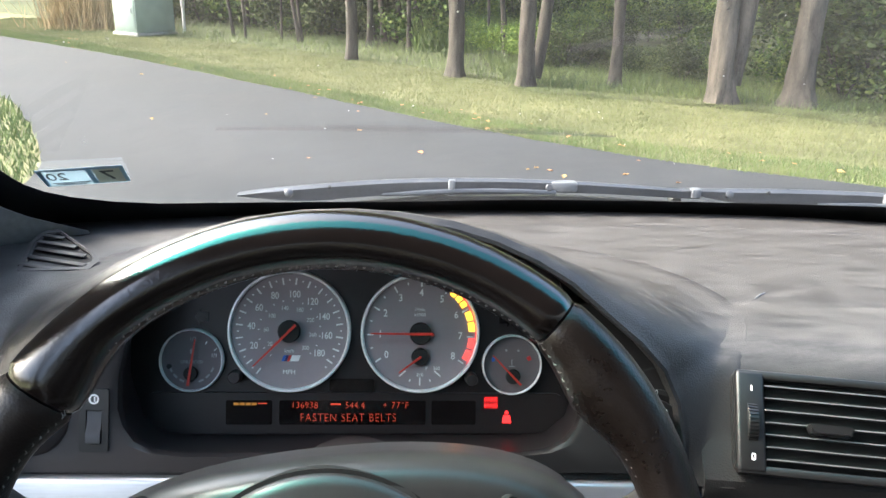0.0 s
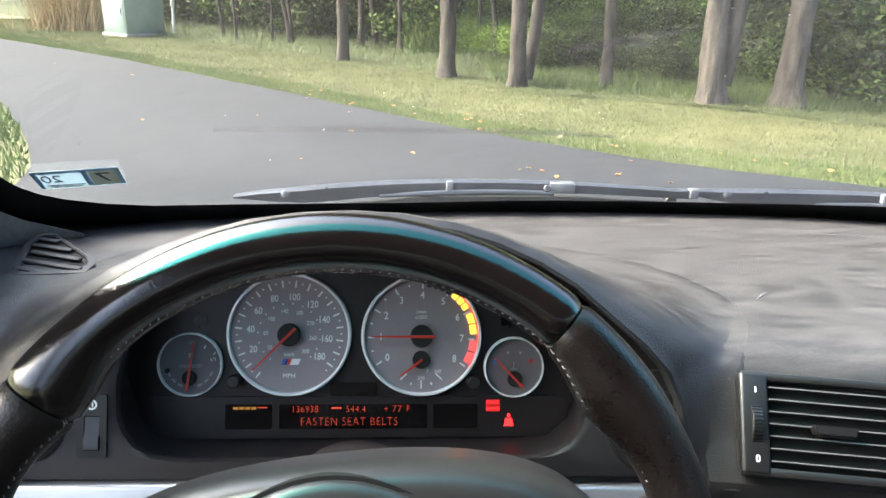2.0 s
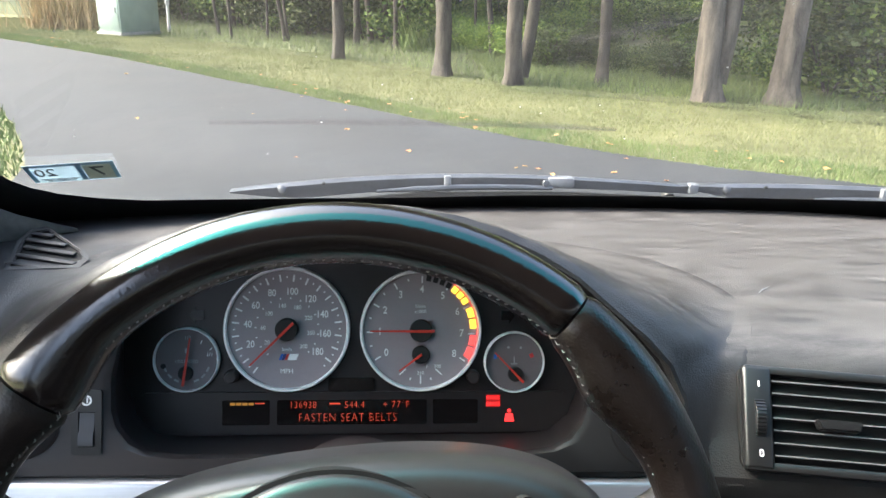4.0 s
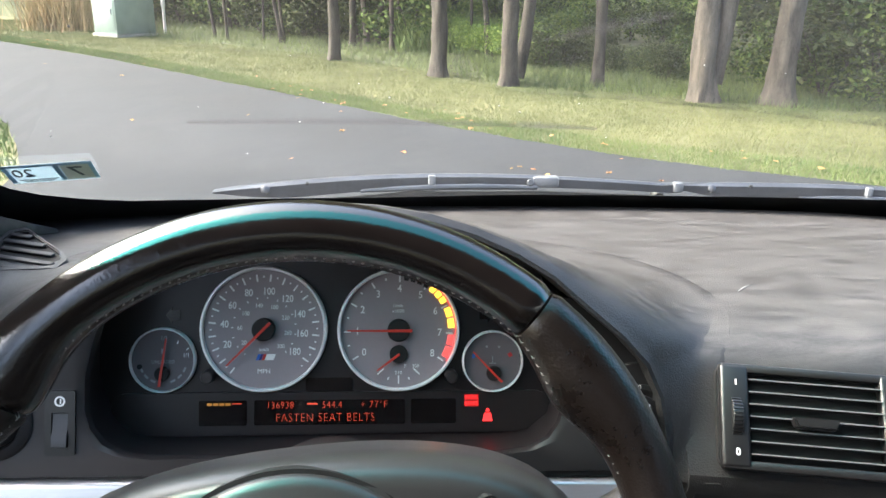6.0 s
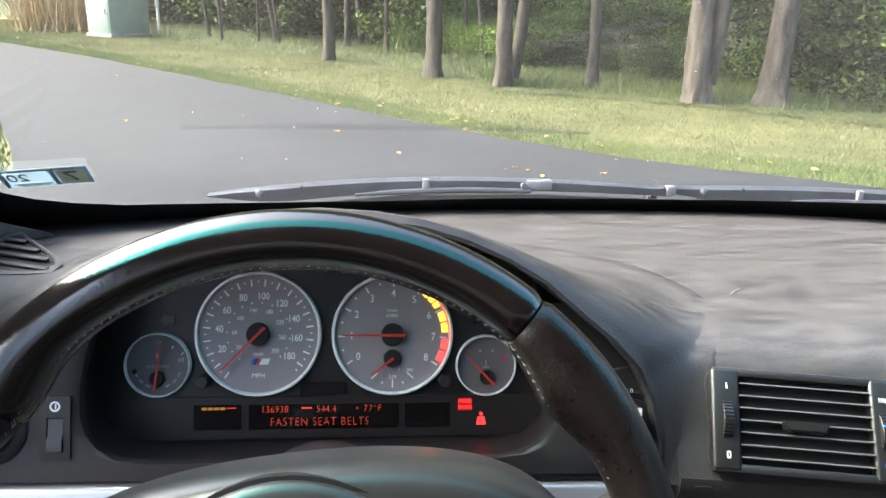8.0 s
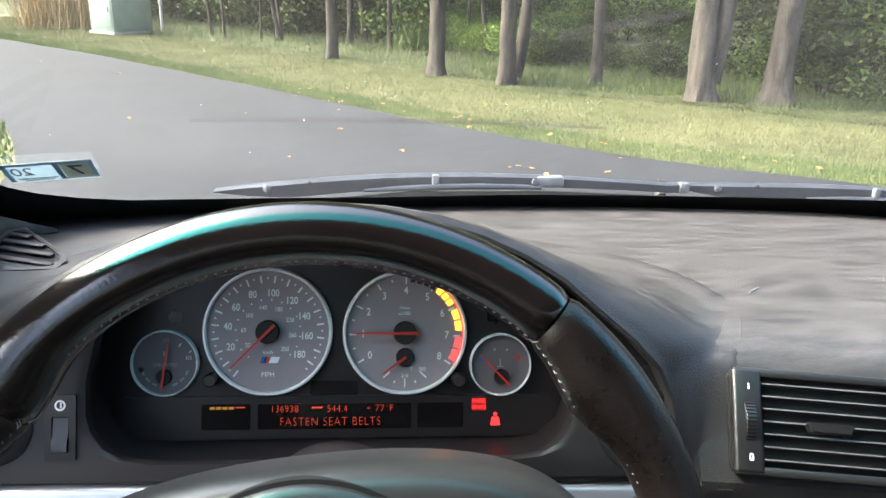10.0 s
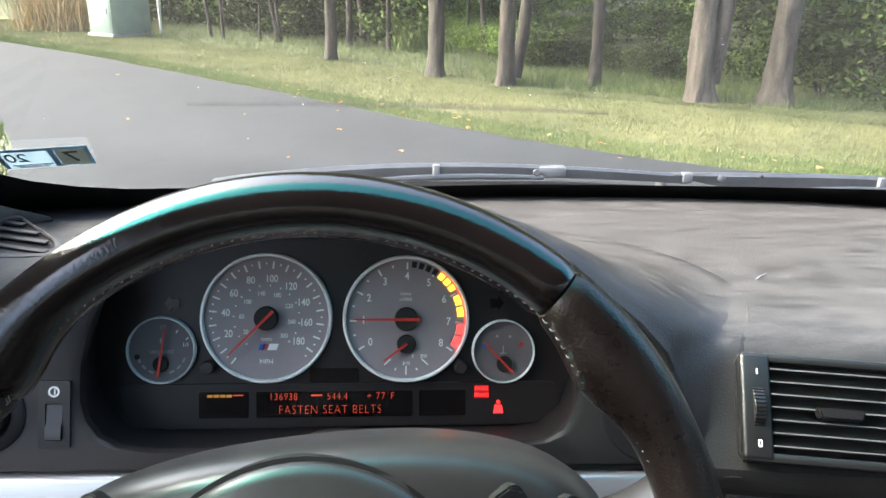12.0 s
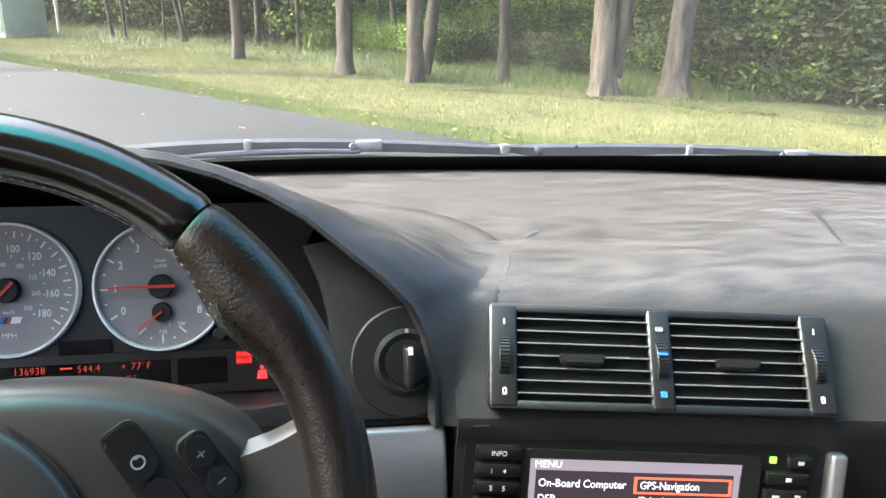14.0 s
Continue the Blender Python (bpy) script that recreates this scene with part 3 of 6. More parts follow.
# unseen leaf layer added to shade the woods, open above the clearing
rg = random.Random(17)
verts, faces = [], []
while len(faces) < 17000:
    x, y, z = rg.uniform(-18, 18), rg.uniform(8, 38), rg.uniform(3.6, 8.5)
    if side_of(x, y, WOODS) < 0.6 or (0.05 < x / y < 0.3 and y > 12.0):
        continue
    a = Vector((rg.gauss(0, 1), rg.gauss(0, 1), rg.gauss(0, 0.5))).normalized()
    b = a.cross(Vector((rg.gauss(0, 1), rg.gauss(0, 1), rg.gauss(0, 1)))).normalized()
    p, q, i = Vector((x, y, z)), rg.uniform(0.16, 0.38), len(verts)
    verts += [tuple(p - a * q), tuple(p + b * q * 0.5), tuple(p + a * q), tuple(p - b * q * 0.5)]
    faces.append((i, i + 1, i + 2, i + 3))
me = bpy.data.meshes.new("canopy")
me.from_pydata(verts, [], faces)
me.materials.append(M_LEAF)
tagged(new("canopy", me), "unseen layer of green leaves added to shade the woods", "foliage", kind="stuff")

# far wall of foliage that closes the woods
far = leaf_cloud("far_woods", 9000, (42, 3.0, 5), 0.42, M_LEAF, random.Random(8), lift=4, clumps=90)
ob = tagged(new("far_woods", far), "distant wall of green woodland foliage", "woods", kind="stuff")
ob.location = (2, 46, 0)
far2 = leaf_cloud("side_woods", 5000, (3.0, 30, 5), 0.42, M_LEAF, random.Random(9), lift=4, clumps=70)
ob = tagged(new("side_woods", far2), "distant woodland foliage beside the lawn", "woods", kind="stuff")
ob.location = (-42, 20, 0)
ob = tagged(new("side_woods", far2), "distant woodland foliage beside the drive", "woods", kind="stuff")
ob.location = (40, 5, 0)

# dry brown growth beside the cabinet
rng2 = random.Random(5)
verts, faces = [], []
for k in range(6500):
    x, y = rng2.gauss(-6.35, 0.38), rng2.gauss(17.2, 0.5)
    h, a = rng2.uniform(0.25, 1.4), rng2.uniform(0, math.tau)
    i = len(verts)
    lx, ly = rng2.gauss(0, 0.26), rng2.gauss(0, 0.26)
    verts += [(x - 0.008 * math.cos(a), y - 0.008 * math.sin(a), 0), (x + 0.008 * math.cos(a), y + 0.008 * math.sin(a), 0), (x + lx, y + ly, h)]
    faces.append((i, i + 1, i + 2))
me = bpy.data.meshes.new("dry_grass")
me.from_pydata(verts, [], faces)
me.materials.append(M_STRAW)
tagged(new("dry_grass", me), "tall dry straw-brown grass clump beside the green cabinet", "grass", kind="stuff")


def utility_cabinet(x, y):
    """A pad-mounted transformer cabinet: pad, body, sloped lid, door seam, lock."""
    t = thing("utility_cabinet", (x, y, 0), "pale green steel utility cabinet on a concrete pad", "cabinet")
    m = plane_at((x, y, 0), (0.4, 0.6, 0), (-0.6, 0.4, 0))
    bm = bmesh.new()
    box(bm, (0.445, 0.315, 0.0), (0.95, 0.69, 0.1), m, 0.01)
    part("pad", bm, M_CONCRETE, t)
    bm = bmesh.new()
    box(bm, (0.445, 0.315, 0.41), (0.89, 0.63, 0.72), m, 0.012)
    part("body", bm, M_BOX, t)
    bm = bmesh.new()
    box(bm, (0.445, 0.315, 0.79), (0.93, 0.67, 0.05), m, 0.015)
    part("lid", bm, M_BOX, t)
    bm = bmesh.new()
    box(bm, (-0.008, 0.315, 0.42), (0.012, 0.57, 0.6), m, 0.004)
    door = part("door", bm, M_BOX, t)
    bm = bmesh.new()
    box(bm, (-0.02, 0.1, 0.45), (0.02, 0.03, 0.1), m, 0.004)
    part("latch", bm, M_CLIP, door, "steel latch")


utility_cabinet(-4.86, 14.95)

post = thing("marker_post", (-4.33, 16.2, 0), "white plastic utility marker post with a wider cap", "post")
bm = bmesh.new()
tube(bm, [(-4.33, 16.2, -0.05), (-4.33, 16.2, 0.75)], [0.03, 0.03], 10)
part("shaft", bm, M_WHITE, post)
bm = bmesh.new()
tube(bm, [(-4.33, 16.2, 0.5), (-4.33, 16.2, 0.52), (-4.33, 16.2, 1.08), (-4.33, 16.2, 1.1)], [0.03, 0.042, 0.042, 0.02], 10)
part("cap", bm, M_WHITE, post)

# fallen leaves on the asphalt and along its edge
rng3 = random.Random(3)
bm = bmesh.new()
for a, b in ((0, 0.05), (0.6, 0.03), (1.4, 0.028), (2.2, 0.045), (3.1, 0.03), (4.2, 0.028), (5.2, 0.035)):
    bm.verts.new((math.cos(a) * b, math.sin(a) * b, 0.004 + 0.012 * abs(math.sin(a * 1.5))))
c = bm.verts.new((0, 0, 0.002))
bm.verts.ensure_lookup_table()
for k in range(7):
    bm.faces.new((bm.verts[k], bm.verts[(k + 1) % 7], c))
LEAF_MESH = mesh_of(bm, "fallen_leaf", M_FALLEN)
SPOTS = [(-1.187, 7.067), (-0.37, 7.357), (0.93, 5.14), (1.0, 5.2), (1.08, 5.12), (-0.3, 6.4), (-2.1, 6.7), (1.15, 4.95), (1.9, 4.85), (-0.6, 5.35), (1.6, 5.05), (-3.1, 9.6), (-4.4, 10.6), (2.6, 4.6), (0.2, 5.6)]
for k in range(46):
    i = rng3.randrange(12, len(EDGE_A) - 14)
    SPOTS.append((EDGE_A[i][0] + rng3.uniform(-0.2, 0.3), EDGE_A[i][1] + rng3.uniform(-0.25, 0.6)))
for k, (x, y) in enumerate(SPOTS):
    ob = new("fallen_leaf", LEAF_MESH)
    ob.matrix_world = pose(x, y, 0.002 if k < 15 else 0.02, rng3.uniform(-12, 12), rng3.uniform(-12, 12), rng3.uniform(0, 360)) @ Matrix.Scale(rng3.uniform(0.35, 0.75), 4)
    tagged(ob, "dry brown fallen leaf on the asphalt" if k < 15 else "dry fallen leaf in the verge grass", "leaf", "fallen leaves")

# ---- the car's dashboard ----
TILT = radians(20)  # lean of the dials and of the panel round them
DASH_X = [-0.43 + 0.02 * k for k in range(9)] + [-0.25, -0.236, -0.2355, -0.20, -0.1, 0.0, 0.1, 0.2, 0.2895, 0.290, 0.298, 0.308] + [0.32 + 0.02 * k for k in range(17)] + [0.654, 0.66, 0.664, 0.672] + [0.69 + 0.03 * k for k in range(17)]


def front_edge(x):
    return 0.985 - 0.13 * (x - 0.30) ** 2, 0.958 - 0.010 * smooth(0.55, 1.0, x)


def dash_profile(x):
    yf, zf = front_edge(x)
    low = -0.008 * smooth(0.66, 1.1, x)
    pts = [(yf + 0.02, zf - 0.03), (yf, zf), (yf - 0.008, zf + 0.003), (0.90 - 0.13 * (x - 0.3) ** 2, 0.966 + low), (0.82, 0.971 + low), (0.75, 0.974 + low), (0.70, 0.974 + low), (0.66, 0.972 + low)]
    if -0.2358 <= x <= 0.2898:
        return pts + [(0.655, 0.962), (0.655, 0.955), (0.655, 0.948), (0.655, 0.94), (0.655, 0.93), (0.655, 0.91), (0.655, 0.89), (0.655, 0.87), (0.655, 0.855), (0.655, 0.80), (0.655, 0.60)]
    cant = -0.14 * (min(max(x, 0.28), 0.66) - 0.324)
    deep = 0.075 * smooth(0.665, 0.80, x)
    if x < 0:
        face = [(0.628, 0.967), (0.602, 0.962), (0.580, 0.957), (0.566, 0.950), (0.5575, 0.940), (0.5475, 0.915), (0.540, 0.895), (0.533, 0.875), (0.525, 0.853), (0.54, 0.79), (0.56, 0.60)]
    else:
        face = [(0.632, 0.969), (0.607, 0.965), (0.588, 0.960), (0.576, 0.953), (0.566, 0.945), (0.545, 0.921), (0.524, 0.897), (0.508, 0.878), (0.506, 0.868), (0.53, 0.79), (0.56, 0.60)]
    return pts + [(y + cant + deep, z + low) for y, z in face]


dash = thing("dashboard", (CAR_MID, 0.7, 0.6), "black grained vinyl car dashboard, dusty, faded and painted lighter on top", "dashboard")
bm = bmesh.new()
rows = [[(x, y, z) for y, z in dash_profile(x)] for x in DASH_X]
grid(bm, [r[:16] for r in rows])
part("dash_pad", bm, M_DASH, dash, "faded dusty grained dash top, light from above painted in")
bm = bmesh.new()
grid(bm, [r[15:] for r in rows])
part("lower_fascia", bm, M_FASCIA, dash, "black grained lower fascia")

# seam between the two halves of the dash top
bm = bmesh.new()
tube(bm, [(0.716, 0.722, 0.9725), (0.712, 0.708, 0.9745), (0.702, 0.68, 0.9738), (0.688, 0.64, 0.9705), (0.676, 0.60, 0.966), (0.667, 0.565, 0.955), (0.661, 0.535, 0.937), (0.655, 0.50, 0.905), (0.650, 0.478, 0.88)], [0.001] + [0.0019] * 8, 6)
part("seam", bm, M_DARK, dash, "dark moulded seam")

# a pale scratch on the dash top
bm = bmesh.new()
tube(bm, [(0.380, 0.660, 0.9728), (0.388, 0.668, 0.9732), (0.397, 0.674, 0.9735)], [0.0003, 0.0007, 0.0003], 5)
part("scratch", bm, M_FAINT, dash, "pale scratch")

# the hood over the instruments: an arch swept back into the dash top
ARCH_HALF = [(0.0, 1.079), (0.04, 1.0770), (0.08, 1.0710), (0.115, 1.061), (0.148, 1.047), (0.178, 1.030), (0.205, 1.008), (0.234, 0.985), (0.256, 0.962), (0.269, 0.935), (0.2745, 0.905), (0.2745, 0.88), (0.2745, 0.870)]
ARCH = [(0.004 - x, z) for x, z in ARCH_HALF[:0:-1]] + [(0.004 + x, z) for x, z in ARCH_HALF]


def dense(pts, n=3):
    out = []
    for (x0, z0), (x1, z1) in zip(pts, pts[1:]):
        out += [(x0 + (x1 - x0) * k / n, z0 + (z1 - z0) * k / n) for k in range(n)]
    return out + [pts[-1]]


ARCH = dense(ARCH)
rows = []
for i, (x, z) in enumerate(ARCH):
    (xa, za), (xb, zb) = ARCH[max(0, i - 1)], ARCH[min(len(ARCH) - 1, i + 1)]
    nx, nz = -(zb - za), xb - xa
    length = math.hypot(nx, nz)
    nx, nz = nx / length, nz / length
    front = 0.535 + 0.364 * (min(z, 0.95) - 0.93) + 0.03 * smooth(0.95, 1.09, z)
    row = []
    for y, off in ((0.648, -0.022), (0.60, -0.016), (front + 0.02, -0.010), (front + 0.004, -0.008), (front - 0.001, -0.006), (front, -0.003), (front + 0.005, 0.0)):
        row.append((x + nx * off, y, z + nz * off))
    rows.append(row)
# inner side in a darker colour that holds the overhang's shade
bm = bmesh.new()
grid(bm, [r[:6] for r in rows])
part("hood_lining", bm, M_HOOD_SHADED, dash, "inner lining of the hood, its shade put in as near-black")


def on_dash(x, y, face):
    """The place on the dash skin at x and y; face: on its front below the rounded edge, y is then a height."""
    pts = dash_profile(x)[1:]
    for (y0, z0), (y1, z1) in zip(pts, pts[1:]):
        if not face and y1 <= y <= y0:
            return Vector((x, y, z0 + (z1 - z0) * (y - y0) / (y1 - y0)))
        if face and y0 < 0.65 and z1 <= y <= z0:
            return Vector((x, y0 + (y1 - y0) * (y - z0) / (z1 - z0), y))
    return Vector((x, y, pts[-1][1]))


# where the hood's skin runs out into the dash: half widths, depths (heights once on the front)
RUN_OUT = [(0.0, 0.86), (0.06, 0.86), (0.12, 0.845), (0.175, 0.82), (0.235, 0.79), (0.285, 0.755), (0.325, 0.71), (0.348, 0.66), (0.350, 0.622), (0.340, 0.594), (0.326, 0.947), (0.313, 0.912), (0.310, 0.872)]


def glide(pts, f):
    """A place at f along points, with even tangents."""
    i = min(len(pts) - 2, int(f))
    t = f - i
    p0, p1, p2, p3 = (Vector(pts[max(0, min(len(pts) - 1, i + k))]) for k in (-1, 0, 1, 2))
    return 0.5 * (2 * p1 + (p2 - p0) * t + (2 * p0 - 5 * p1 + 4 * p2 - p3) * t * t + (3 * p1 - p0 - 3 * p2 + p3) * t ** 3)


ENDS = {}
for sign in (-1, 1):
    ENDS[sign] = []
    for k, (x, y) in enumerate(RUN_OUT):
        # the left side, beside the small vent, runs out sooner
        half_x = x if sign > 0 or x < 0.2 else max(0.2 + 0.62 * (x - 0.2), 0.292 if k > 8 else 0.0)
        ENDS[sign].append(on_dash(0.004 + sign * half_x, y, k > 9))
half = len(ARCH) // 2
skin = []
for i, row in enumerate(rows):
    sign = -1 if i < half else 1
    f = abs(i - half) / 3
    p = Vector(row[-1])
    q = glide(ENDS[sign], f)
    n = Vector((ARCH[min(len(ARCH) - 1, i + 1)][1] - ARCH[max(0, i - 1)][1], 0, -(ARCH[min(len(ARCH) - 1, i + 1)][0] - ARCH[max(0, i - 1)][0])))
    n = -n.normalized()
    wide = smooth(1.5, 7.0, f)
    low = smooth(8.5, 10.5, f)
    c1 = p + n * (0.003 + 0.020 * wide - 0.012 * low) + Vector((0, (0.05 - 0.03 * wide) * (1 - low) - 0.004 * low, -0.010 * (1 - wide)))
    lift = 0.0012 + 0.002 * math.exp(-((f - 9.5) / 0.8) ** 2)
    flat = Vector((q.x - p.x, q.y - p.y, 0)).normalized()
    flat.y, flat.x = flat.y * (1 - low) - 0.14 * low * sign, flat.x * (1 - low) + sign * low
    reach = (0.42 + 0.13 * wide) * (q - p).length * (1 - 0.35 * low)
    c2 = q - flat * reach
    if f > 6:
        # keep the run-out lying on the dash skin
        side = max(0.291, abs(c2.x - 0.004)) * sign + 0.004
        c2.z += (on_dash(side, c2.y, False).z - c2.z) * smooth(6.0, 7.5, f) * (1 - low) if c2.y > 0.56 else 0.0
        c2.y += (on_dash(side, min(0.95, c2.z), True).y - c2.y) * low
    q2 = q + flat * 0.006
    out = []
    for k in range(19):
        t = k / 18
        out.append(p * (1 - t) ** 3 + c1 * 3 * t * (1 - t) ** 2 + c2 * 3 * t * t * (1 - t) + q * t ** 3 + Vector((0, -lift * low, lift * (1 - low))) * (1 - 0.85 * t ** 4))
    out.append(q2 + Vector((0, 0.004 * low, -0.004 * (1 - low))))
    skin.append([Vector(row[5])] + out)
bm = bmesh.new()
grid(bm, skin)
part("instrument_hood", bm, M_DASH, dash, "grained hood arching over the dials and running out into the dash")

# the panel round the dials, with its opening
F = plane_at((0.004, 0.55, 0.93), (1, 0, 0), (0, math.sin(TILT), math.cos(TILT)))
# a strip round the lower half of the opening: pairs of outer and inner points
LEFT_EDGE = [((-0.205, 0.080), (-0.166, 0.074)), ((-0.236, 0.050), (-0.178, 0.044)), ((-0.300, 0.018), (-0.184, 0.016)), ((-0.300, -0.010), (-0.184, -0.010)), ((-0.300, -0.034), (-0.180, -0.024)), ((-0.300, -0.060), (-0.171, -0.036)), ((-0.200, -0.060), (-0.156, -0.044)), ((-0.120, -0.060), (-0.135, -0.047))]
RIGHT_EDGE = [((0.120, -0.061), (0.139, -0.047)), ((0.200, -0.062), (0.161, -0.044)), ((0.276, -0.063), (0.177, -0.036)), ((0.278, -0.036), (0.186, -0.024)), ((0.276, -0.010), (0.190, -0.010)), ((0.268, 0.018), (0.190, 0.016)), ((0.240, 0.050), (0.184, 0.044)), ((0.208, 0.080), (0.172, 0.074))]
STRIP = LEFT_EDGE + [((0.0, -0.060), (0.0, -0.047))] + RIGHT_EDGE
bm = bmesh.new()
rows = []
for o, i in STRIP:
    rows.append([F @ Vector((*o, -0.012)), F @ Vector((*o, -0.001)), F @ Vector((o[0] * 0.97 + i[0] * 0.03, o[1] * 0.97 + i[1] * 0.03, 0.0)), F @ Vector((i[0] * 0.94 + o[0] * 0.06, i[1] * 0.94 + o[1] * 0.06, 0.0)), F @ Vector((i[0], i[1], -0.0025)), F @ Vector((i[0], i[1], -0.012))])
grid(bm, rows[:-7])
part("fascia_panel", bm, M_PANEL, dash)
# right part split off and blackened: shade under the hood as colour
bm = bmesh.new()
grid(bm, rows[-8:])
part("ignition_panel", bm, M_POD_SHADED, dash, "panel round the ignition switch, the hood's shade painted in as black")
# walls of the bay from the opening back to the dials
bm = bmesh.new()
C = plane_at((0.004, 0.6277, 0.951), (1, 0, 0), (0, math.sin(TILT), math.cos(TILT)))
rows = []
for o, i in STRIP:
    rows.append([F @ Vector((i[0], i[1], -0.0020)), F @ Vector((i[0] * 1.01, i[1] - 0.002, -0.015)), C @ Vector((i[0] * 1.07, i[1] - 0.026 - 0.019 * (1 - smooth(-0.047, -0.02, i[1])), -0.004))])
grid(bm, rows)
part("bay_wall", bm, M_CLUSTER, dash)
# silver strip under the panel
for x0, x1 in ((-0.42, 0.285), ):
    bm = bmesh.new()
    box(bm, ((x0 + x1) / 2 - 0.004, -0.0975, -0.006), (x1 - x0, 0.064, 0.02), F @ Matrix.Rotation(radians(-0.9), 4, "Z"), 0.005, 3)
    part("trim_strip", bm, M_SILVER, dash, "brushed silver trim strip")
bm = bmesh.new()
box(bm, (0.0, -0.0640, -0.014), (0.56, 0.008, 0.02), F, 0.001)
part("shadow_gap", bm, M_DARK, dash)

# ---- the instruments ----
cluster = thing("instrument_cluster", (0.004, 0.60, 0.86), "black instrument cluster with grey dials and lit red readouts", "instruments")
bm = bmesh.new()
prism(bm, rounded(-0.205, -0.108, 0.208, 0.066, 0.068, 8), -0.012, -0.001, C)
part("backing", bm, M_CLUSTER, cluster)
bm = bmesh.new()
prism(bm, rounded(-0.185, -0.090, 0.190, -0.0545, 0.012), -0.002, 0.003, C)
part("readout_panel", bm, M_CLUSTER, cluster)


def on_dial(cx, cy, r, a, w=0.0, turn=0.0):
    """A frame on the dial at radius r and angle a, lifted by w."""
    return C @ Matrix.Translation((cx - 0.004 + r * math.cos(radians(a)), cy + r * math.sin(radians(a)), w)) @ Matrix.Rotation(radians(turn), 4, "Z")


def dial(cx, cy, R, name):
    """Face, satin ring and dark cup of one gauge."""
    m = C @ Matrix.Translation((cx - 0.004, cy, 0))
    bm = bmesh.new()
    lathe(bm, [(0.0001, 0.0015), (R * 0.97, 0.0015), (R * 0.97, -0.002)], m, 64)
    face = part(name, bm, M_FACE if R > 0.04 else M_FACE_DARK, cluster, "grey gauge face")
    bm = bmesh.new()
    lathe(bm, [(R * 0.955, 0.0012), (R * 0.955, 0.005), (R * 0.97, 0.0062), (R * 0.995, 0.006), (R * 1.01, 0.004), (R * 1.015, -0.002)], m, 72, close=True)
    part("ring", bm, M_RING, face, "satin silver ring")
    return face


def needle(face, cx, cy, a, long, back, wide, hub, lift=0.007):
    m = on_dial(cx, cy, 0, 0, lift, a)
    bm = bmesh.new()
    prism(bm, [(-back, -wide * 0.6), (long, -wide * 0.28), (long, wide * 0.28), (-back, wide * 0.6)], 0.0022, 0.0038, m)
    part("needle", bm, M_NEEDLE, face, "red pointer")
    bm = bmesh.new()
    lathe(bm, [(hub, -lift + 0.0015), (hub, 0.0005), (hub * 0.92, 0.0018), (0.0001, 0.0020)], m, 32)
    part("hub", bm, M_DARK, face, "black hub cap")


def ticks(bm, cx, cy, angles, r0, r1, w):
    for a in angles:
        box(bm, ((r0 + r1) / 2, 0, 0.0018), (r1 - r0, w, 0.0008), on_dial(cx, cy, 0, 0, 0, a))


# speedometer
SX, SY, SR = -0.0541, 0.0, 0.0535
face = dial(SX, SY, SR, "speedometer")
bm = bmesh.new()
ticks(bm, SX, SY, [233 - 1.5 * v for v in range(0, 190, 10)], SR * 0.77, SR * 0.885, 0.0014)
ticks(bm, SX, SY, [233 - 1.5 * v for v in range(5, 190, 10)], SR * 0.83, SR * 0.86, 0.0012)
ticks(bm, SX, SY, [233 - 1.5 * v / 1.609 for v in range(0, 310, 20)], SR * 0.49, SR * 0.52, 0.0009)
part("dial_scale", bm, M_MARK, face)
bm = bmesh.new()
for v in range(20, 190, 20):
    write(bm, str(v), 0.0086, on_dial(SX, SY, SR * (0.63 if v < 100 else 0.61), 233 - 1.5 * v, 0.0018), wide=0.82, thin=-0.012)
for v in range(20, 310, 40):
    write(bm, str(v), 0.0053, on_dial(SX, SY, SR * 0.385, 233 - 1.5 * v / 1.609, 0.0018), wide=0.85)
write(bm, "km/h", 0.0042, on_dial(SX, SY, SR * 0.33, 270, 0.0018))
write(bm, "MPH", 0.0056, on_dial(SX, SY, SR * 0.68, 270, 0.0018))
part("dial_print", bm, M_MARK, face, "white numerals")
for k, (mm, x0) in enumerate(((M_BLUE, -0.0068), (M_NAVY, -0.0044), (M_NEEDLE, -0.002), (M_MARK, 0.0006))):
    bm = bmesh.new()
    w = 0.0022 if k < 3 else 0.0075
    prism(bm, [(x0, -0.0026), (x0 + w, -0.0026), (x0 + w + 0.002, 0.0026), (x0 + 0.002, 0.0026)], 0.0016, 0.0022, on_dial(SX, SY, SR * 0.45, 270, 0))
    part("emblem_stripe", bm, mm, face)
needle(face, SX, SY, 225, SR * 0.80, SR * 0.16, 0.0021, 0.0098)

# tachometer with oil temperature
TX, TY, TR = 0.0617, -0.001, 0.0527
face = dial(TX, TY, TR, "tachometer")


def rev(v):
    return 213 - 31 * v


bm = bmesh.new()
ticks(bm, TX, TY, [rev(v) for v in range(9)], TR * 0.79, TR * 0.90, 0.0014)
ticks(bm, TX, TY, [rev(v + 0.5) for v in range(4)], TR * 0.84, TR * 0.88, 0.0013)
ticks(bm, TX, TY - TR * 0.42, [222, 270, 318], TR * 0.33, TR * 0.47, 0.0011)
ticks(bm, TX, TY - TR * 0.42, [246, 294], TR * 0.40, TR * 0.44, 0.0012)
part("dial_scale", bm, M_MARK, face)
bm = bmesh.new()
for v in range(9):
    write(bm, str(v), 0.0090, on_dial(TX, TY, TR * 0.68, rev(v), 0.0018), wide=0.85, thin=-0.012)
write(bm, "1/min", 0.0042, on_dial(TX, TY, TR * 0.40, 92, 0.0018))
write(bm, "x1000", 0.0042, on_dial(TX, TY, TR * 0.31, 92, 0.0018))
